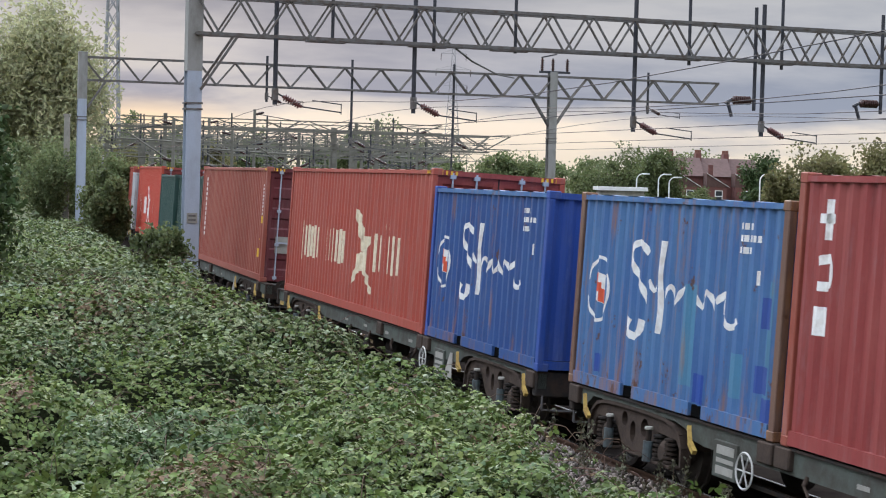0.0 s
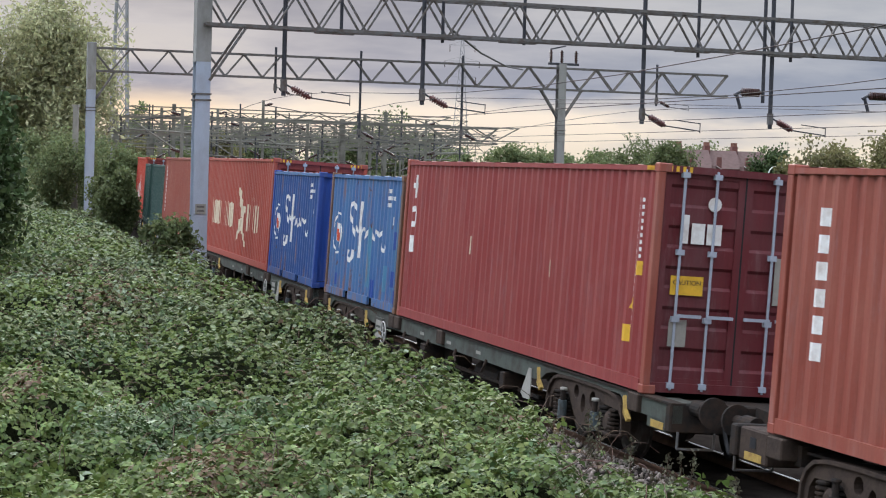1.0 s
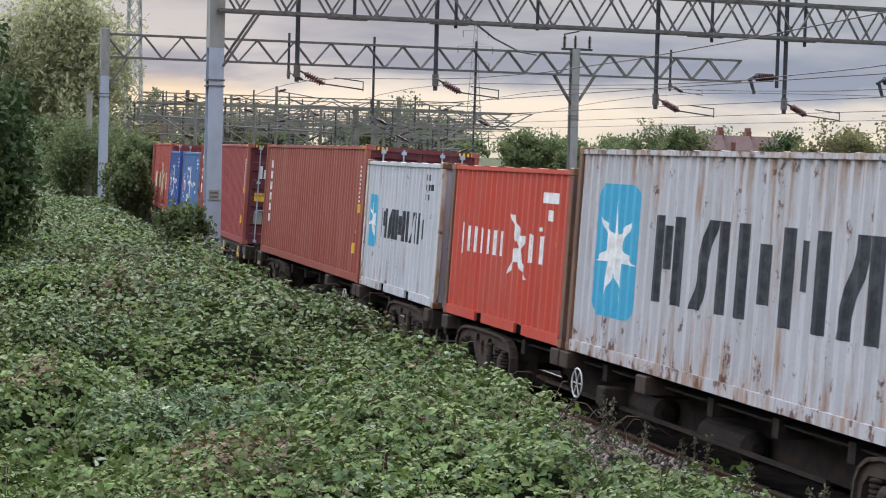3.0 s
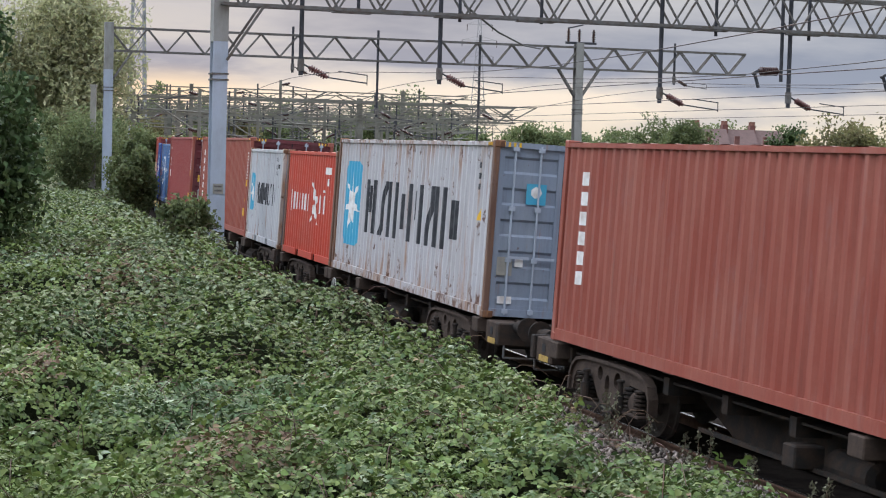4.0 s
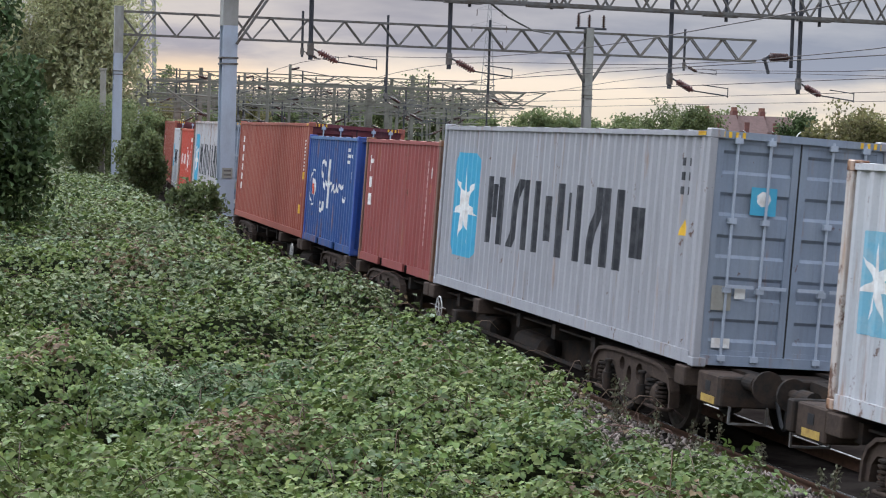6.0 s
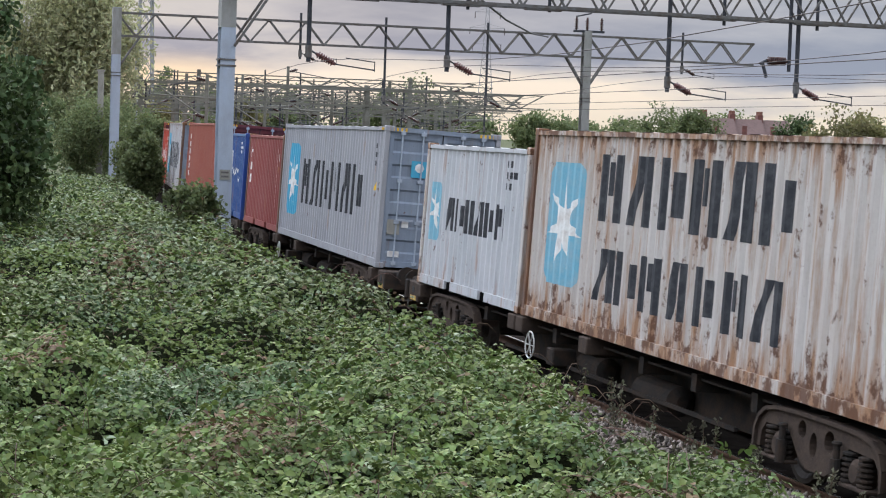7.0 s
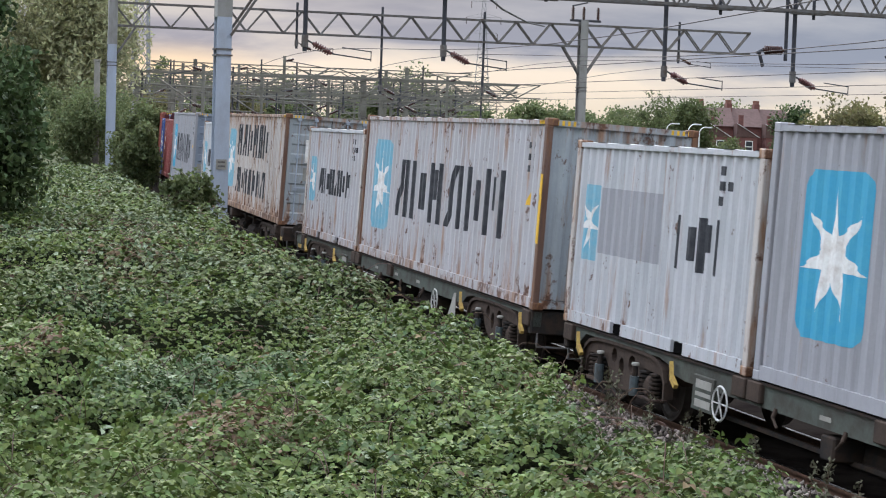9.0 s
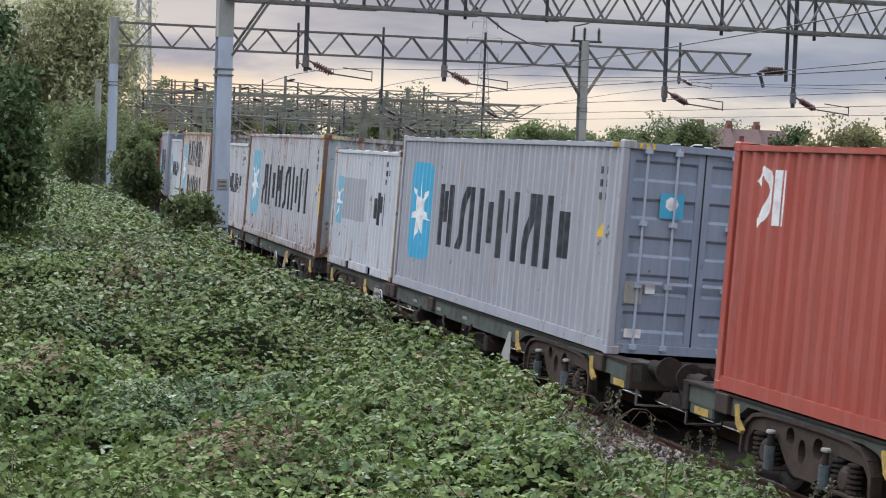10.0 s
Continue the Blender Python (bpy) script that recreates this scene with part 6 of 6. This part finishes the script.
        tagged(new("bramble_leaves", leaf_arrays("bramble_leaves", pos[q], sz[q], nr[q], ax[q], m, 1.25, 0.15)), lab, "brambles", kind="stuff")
    # canes that arch out of the mass
    m = 420
    y = 9.0 * (50.0 / 9.0) ** RNG.random(m)
    x = -0.25 * y + (np.interp(y, Y_TABLE, X_TABLE) - 2.8 + 0.25 * y) * RNG.random(m)
    z = canopy(x, y)
    di = RNG.normal(size=(m, 2))
    di /= np.linalg.norm(di, axis=1, keepdims=True)
    V, F = [], []
    for i in range(m):
        L, w = RNG.uniform(0.3, 0.8), 0.0025 + 0.00006 * y[i]
        for j in range(5):
            t = j / 4
            px, py, pz = x[i] + di[i, 0] * L * t, y[i] + di[i, 1] * L * t, z[i] - 0.12 + 0.28 * math.sin(t * 2.6)
            V += [(px - w, py, pz), (px + w, py, pz), (px, py, pz + 1.6 * w)]
        for j in range(4):
            o = (i * 5 + j) * 3
            F += [(o, o + 1, o + 4, o + 3), (o + 1, o + 2, o + 5, o + 4), (o + 2, o, o + 3, o + 5)]
    tagged(new("bramble_canes", arrays_mesh("bramble_canes", np.array(V), np.array(F), M_STEM)), "thin reddish bramble canes among the leaves", "brambles", kind="stuff")
    # a near-black sheet under the leaves: the shade of the gaps as colour
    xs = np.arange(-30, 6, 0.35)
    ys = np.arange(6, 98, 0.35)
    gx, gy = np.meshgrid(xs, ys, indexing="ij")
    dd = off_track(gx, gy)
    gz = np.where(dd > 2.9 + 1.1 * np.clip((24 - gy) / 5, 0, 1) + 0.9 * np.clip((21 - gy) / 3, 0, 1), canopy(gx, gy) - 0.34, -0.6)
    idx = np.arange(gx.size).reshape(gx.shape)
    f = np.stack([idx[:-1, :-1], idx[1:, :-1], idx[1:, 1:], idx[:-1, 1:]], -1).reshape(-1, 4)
    tagged(new("bramble_thicket", arrays_mesh("bramble_thicket", np.stack([gx, gy, gz], -1).reshape(-1, 3), f, M_GAP_SHADE)), "near-black sheet that stands for the shade inside the bramble thicket", "brambles", kind="stuff")


brambles()


def verge():
    """Ballast stones on the shoulder, grass and tall weeds between track and brambles."""
    n = 17000
    u = RNG.uniform(-9, 30, n)
    off = -RNG.uniform(0.85, 3.2, n)
    x, y = track_at(u, off)
    z = np.interp(-off, [0.8, 1.3, 2.2, 3.3], [-0.05, -0.045, -0.10, -0.55]) + RNG.uniform(0, 0.025, n)
    s = RNG.uniform(0.022, 0.045, n)
    base = np.array([(1, 0, 0), (-1, 0, 0), (0, 1, 0), (0, -1, 0), (0, 0, 1), (0, 0, -1)], float)
    v = np.stack([x, y, z], 1)[:, None, :] + base[None] * s[:, None, None] * RNG.uniform(0.6, 1.25, (n, 6, 1)) + RNG.normal(0, 0.008, (n, 6, 3))
    tri = np.array([(0, 2, 4), (2, 1, 4), (1, 3, 4), (3, 0, 4), (2, 0, 5), (1, 2, 5), (3, 1, 5), (0, 3, 5)])
    f = ((np.arange(n) * 6)[:, None, None] + tri[None]).reshape(-1, 3)
    tagged(new("ballast_stones", arrays_mesh("ballast_stones", v.reshape(-1, 3), f, M_STONE)), "loose pale brown ballast stones beside the rail", "ballast", kind="stuff")
    n = 24000
    u = RNG.uniform(-9, 40, n)
    dd = RNG.normal(3.05, 0.62, n)
    u, dd = np.concatenate([u, RNG.uniform(-9, 7, 12000)]), np.concatenate([dd, RNG.uniform(2.5, 5.0, 12000)])
    n = len(u)
    clump = field(u, dd, 0.7, 3.0)
    keep = (dd > 1.7) & (clump + RNG.normal(0, 0.1, n) > 0.40)
    u, dd = u[keep], dd[keep]
    n = len(u)
    x, y = track_at(u, -dd)
    z = np.maximum(ground_z(x, y), np.interp(dd, [1.5, 2.3, 3.3], [-0.05, -0.12, -0.55])) - 0.02
    h = RNG.uniform(0.12, 0.42, n) * np.clip((dd - 1.4), 0.3, 1.2)
    lean = RNG.normal(0, 0.35, (n, 2)) * h[:, None]
    w = RNG.uniform(0.004, 0.009, n)
    r = np.stack([x, y, z], 1)
    ax = RNG.normal(size=(n, 2))
    ax /= np.linalg.norm(ax, axis=1, keepdims=True)
    sd = np.concatenate([ax, np.zeros((n, 1))], 1) * w[:, None]
    mid = r + np.concatenate([lean * 0.35, (h * 0.6)[:, None]], 1)
    tip = r + np.concatenate([lean, h[:, None]], 1)
    v = np.stack([r - sd, r + sd, mid + sd * 0.8, mid - sd * 0.8, tip], 1).reshape(-1, 3)
    k = (np.arange(n) * 5)[:, None]
    f = (k[:, None, :] + np.array([(0, 1, 2), (0, 2, 3), (3, 2, 4)])[None]).reshape(-1, 3)
    tagged(new("verge_grass", arrays_mesh("verge_grass", v, f, M_GRASS)), "thin straggly grass at the edge of the ballast", "grass", kind="stuff")
    rnd = random.Random(12)
    rng = np.random.default_rng(12)
    for i in range(44):
        u = -3.5 + i * 0.42 + rnd.uniform(-0.3, 0.3)
        d = rnd.uniform(1.25, 2.3)
        x, y = (float(q) for q in track_at(u, -d))
        h = rnd.uniform(0.35, 0.85)
        t = thing("tall_weed", "dark seeding weed spike beside the rail", "weed", "weeds by the track")
        lx, ly = rnd.uniform(-0.12, 0.12), rnd.uniform(-0.12, 0.12)
        z0 = -0.12
        part("stalk", bar(bmesh.new(), (x, y, z0), (x + lx, y + ly, z0 + h), 0.014, n=5, w2=0.005), M_STEM, t)
        m = 70
        s = rng.random(m)
        pos = np.stack([x + lx * s, y + ly * s, z0 + h * s], 1) + rng.normal(0, 1, (m, 3)) * (0.02 + 0.035 * (1 - s))[:, None]
        ob = new("leaf_spike", leaf_mesh("leaf_spike", pos, rng.uniform(0.025, 0.05, m), M_WEED, up=0.3, rng=rng))
        ob.parent = t
        tagged(ob, kind="stuff")


verge()


def crown_points(centre, radius, n, clumps, rng, squash=1.0, spread=0.20):
    """Leaf places in many clumps on and in an uneven crown."""
    c = rng.normal(size=(clumps, 3))
    c /= np.linalg.norm(c, axis=1, keepdims=True)
    c *= (rng.random((clumps, 1)) ** 0.45) * np.array(radius) * rng.uniform(0.75, 1.12, (clumps, 1))
    k = rng.integers(0, clumps, n)
    p = c[k] + np.clip(rng.normal(size=(n, 3)), -1.9, 1.9) * np.array(radius) * spread * rng.uniform(0.4, 1.2, clumps)[k][:, None]
    return p + np.array(centre), c + np.array(centre)


def tree(name, base, height, radius, material, label, category="tree", n=9000, leaf=0.14, clumps=60, trunk=0.22, seed=1, low=0.3, up=0.2, group="", length=1.5, crown_name="crown"):
    rng = np.random.default_rng(seed)
    t = thing(name, label, category, group)
    bx, by, bz = base
    rz = height * (1 - low) / 2
    centre = (bx, by, bz + height * low + rz)
    pts, cl = crown_points(centre, (radius, radius, rz), n, clumps, rng)
    bm = bmesh.new()
    topz = bz + height * 0.75
    p0 = Vector((bx, by, bz - 0.3))
    steps = 5
    prev = p0
    for i in range(steps):
        s = (i + 1) / steps
        q = Vector((bx + rng.normal() * 0.1 * height * 0.1, by + rng.normal() * 0.05, bz + (topz - bz) * s))
        bar(bm, prev, q, trunk * (1 - 0.75 * i / steps), n=7, w2=trunk * (1 - 0.75 * (i + 1) / steps))
        prev = q
    part("trunk", bm, M_BARK, t)
    for j in range(min(12 if n > 2000 else 4, clumps)):
        z = bz + height * low * 0.8 + (topz - bz - height * low * 0.8) * rng.random()
        part("limb", bar(bmesh.new(), (bx, by, z), tuple(cl[j]), trunk * 0.35, n=5, w2=trunk * 0.08), M_BARK, t)
    ob = new(crown_name, leaf_mesh(crown_name, pts, leaf * rng.uniform(0.7, 1.4, n), material, up=up, length=length, rng=rng))
    ob.parent = t
    return t


def trees():
    tree("willow_tree", (-22.0, 114, 0.8), 12.9, 3.7, M_LEAF_WILLOW, "tall grey-green willow tree beyond the brambles", n=30000, leaf=0.13, clumps=190, seed=3, low=0.1, length=2.6, group="trees by the line")
    tree("willow_tree", (-27.5, 112, 0.8), 11.5, 3.4, M_LEAF_WILLOW, "grey-green willow tree beside a taller one", n=22000, leaf=0.13, clumps=140, seed=4, low=0.1, length=2.6, group="trees by the line")
    tree("hawthorn_bush", (-11.2, 45, 0.6), 5.6, 2.3, M_LEAF_DARK, "dark green hawthorn bush above the brambles", "bush", n=19000, leaf=0.115, clumps=90, seed=5, low=0.05, trunk=0.12)
    tree("bramble_bush", (-6.3, 49, 0.95), 1.45, 0.72, M_LEAF_MID, "small dark bramble bush at the foot of the mast", "bush", n=2600, leaf=0.085, clumps=26, seed=8, low=0.02, trunk=0.05)
    for i, (x, y, h, r) in enumerate(((-18.7, 100, 5.2, 2.1), (-13.9, 88, 3.2, 1.1), (-18.0, 104, 4.2, 1.4), (-15.6, 106, 4.0, 1.3), (-23.2, 96, 3.6, 1.8), (-13.2, 84, 2.5, 0.9), (-21.4, 93, 3.4, 1.8), (-24.2, 90, 3.2, 1.8), (-27, 100, 4.2, 2.2))):
        tree("shrub", (x, y, 0.6), h, r, M_LEAF_MID if i in (1, 5) else M_LEAF_SOFT, "green shrub beside the railway mast", "bush", n=12000, leaf=0.10, clumps=45, seed=20 + i, low=0.02, trunk=0.1, group="shrubs by the line")
    for i, (x, y, h, r, m) in enumerate(((20, 190, 7.4, 3.4, M_LEAF_MID), (23.9, 186, 7.9, 2.4, M_LEAF_MID), (13.5, 200, 4.3, 1.3, M_LEAF_MID), (32.3, 178, 7.0, 2.3, M_LEAF_DARK), (37, 172, 6.8, 2.4, M_LEAF_MID), (30, 205, 3.4, 2.0, M_LEAF_MID),
                                         (28.5, 132, 7.0, 2.6, M_LEAF_OLIVE), (32, 130, 7.2, 2.6, M_LEAF_OLIVE), (26, 136, 5.2, 1.6, M_LEAF_OLIVE), (36, 134, 7.4, 2.8, M_LEAF_OLIVE))):
        tree("tree", (x, y, -0.4), h, r, m, "leafy green tree beyond the tracks" if m is not M_LEAF_OLIVE else "olive green shrubby tree beyond the tracks", n=9000, leaf=0.17, clumps=55, seed=40 + i, low=0.12, group="trees beyond the tracks")
    for i in range(9):
        tree("shrub", (-36 + i * 2.6, 168 + (i % 3) * 6, -0.2), 4.6 + (i * 37 % 10) * 0.16, 2.0, M_LEAF_OLIVE if i % 3 == 1 else M_LEAF_MID, "olive green shrub on the far side of the line", "bush", n=5000, leaf=0.18, clumps=40, seed=70 + i, low=0.02, trunk=0.12, group="far shrubs")
    # the far belt of trees along the horizon
    rng = np.random.default_rng(9)
    for k in range(26):
        x = -110 + k * 7.4 + rng.normal() * 2
        tree("tree", (x, 420 + rng.normal() * 15, -0.4), (11 if -75 < x < 6 else 8.5) + rng.random() * (4 if x < 10 else 2), 5.5, M_LEAF_SOFT, "distant tree in a belt along the horizon", n=3600, leaf=0.42, clumps=46, seed=100 + k, low=0.05, group="far trees", trunk=0.4)


trees()


def houses():
    for i, (x, y, w) in enumerate(((33.0, 232, 3.7), (36.7, 234, 3.7), (40.4, 236, 3.7))):
        t = thing("terraced_house", "dark red brick terraced house with slate roof and chimney pots", "house", "terraced houses", at=Matrix.Translation((x, y, -1.3)))
        part("wall", one_box(-w / 2, w / 2, 0, 8, -0.5, 6.0), M_BRICK, t)
        bm = bmesh.new()
        v = [bm.verts.new(p) for p in ((-w / 2 - 0.01, -0.3, 5.95), (w / 2 + 0.01, -0.3, 5.95), (w / 2 + 0.01, 4, 8.2), (-w / 2 - 0.01, 4, 8.2), (-w / 2 - 0.01, 8.3, 5.95), (w / 2 + 0.01, 8.3, 5.95))]
        for q in ((0, 1, 2, 3), (3, 2, 5, 4), (0, 3, 4), (1, 5, 2), (0, 4, 5, 1)):
            bm.faces.new([v[k] for k in q])
        roof = part("roof", bm, M_SLATE, t)
        part("chimney", one_box(-w / 2 - 0.3, -w / 2 + 0.35, 3.0, 5.0, 7.2, 8.75), M_BRICK, roof)
        for k in range(6):
            part("chimney_pot", lathe(bmesh.new(), [(8.75, 0.12), (8.95, 0.09), (9.2, 0.11)], "z", (-w / 2 - 0.15 + (k % 2) * 0.36, 3.2 + (k // 2) * 0.75, 0), 8), M_POT, t)
        # the rear wing under its own lean-to roof, which falls to one side
        wing = part("rear_wing", one_box(-w / 2, w * 0.12, -5.0, -0.002, -0.5, 4.7), M_BRICK, t)
        bm = bmesh.new()
        lp = [[bm.verts.new((xx, yy, zz)) for xx, zz in ((-w / 2 - 0.1, 4.7), (w * 0.12 + 0.25, 4.7), (-w / 2 - 0.1, 6.3))] for yy in (-5.05, -0.02)]
        bm.faces.new(lp[0])
        bm.faces.new(lp[1][::-1])
        for k in range(3):
            bm.faces.new((lp[0][k], lp[0][(k + 1) % 3], lp[1][(k + 1) % 3], lp[1][k]))
        part("wing_roof", bm, M_SLATE, wing)
        part("bargeboard", bar(bmesh.new(), (-w / 2 - 0.1, -5.09, 6.3), (w * 0.12 + 0.3, -5.09, 4.7), 0.16, 0.05), M_WHITE_PAINT, wing, "white painted bargeboard")
        part("wing_chimney", one_box(-w / 2 + 0.1, -w / 2 + 0.65, -4.7, -4.1, 5.4, 7.3), M_BRICK, wing)
        win = part("window", one_box(-0.95, -0.05, -5.06, -4.98, 2.9, 4.3), M_WHITE_PAINT, t)
        for z0, z1 in ((2.98, 3.54), (3.64, 4.22)):
            part("pane", one_box(-0.87, -0.13, -5.075, -5.05, z0, z1), M_GLASS, win)


houses()
sleepers()
motions()
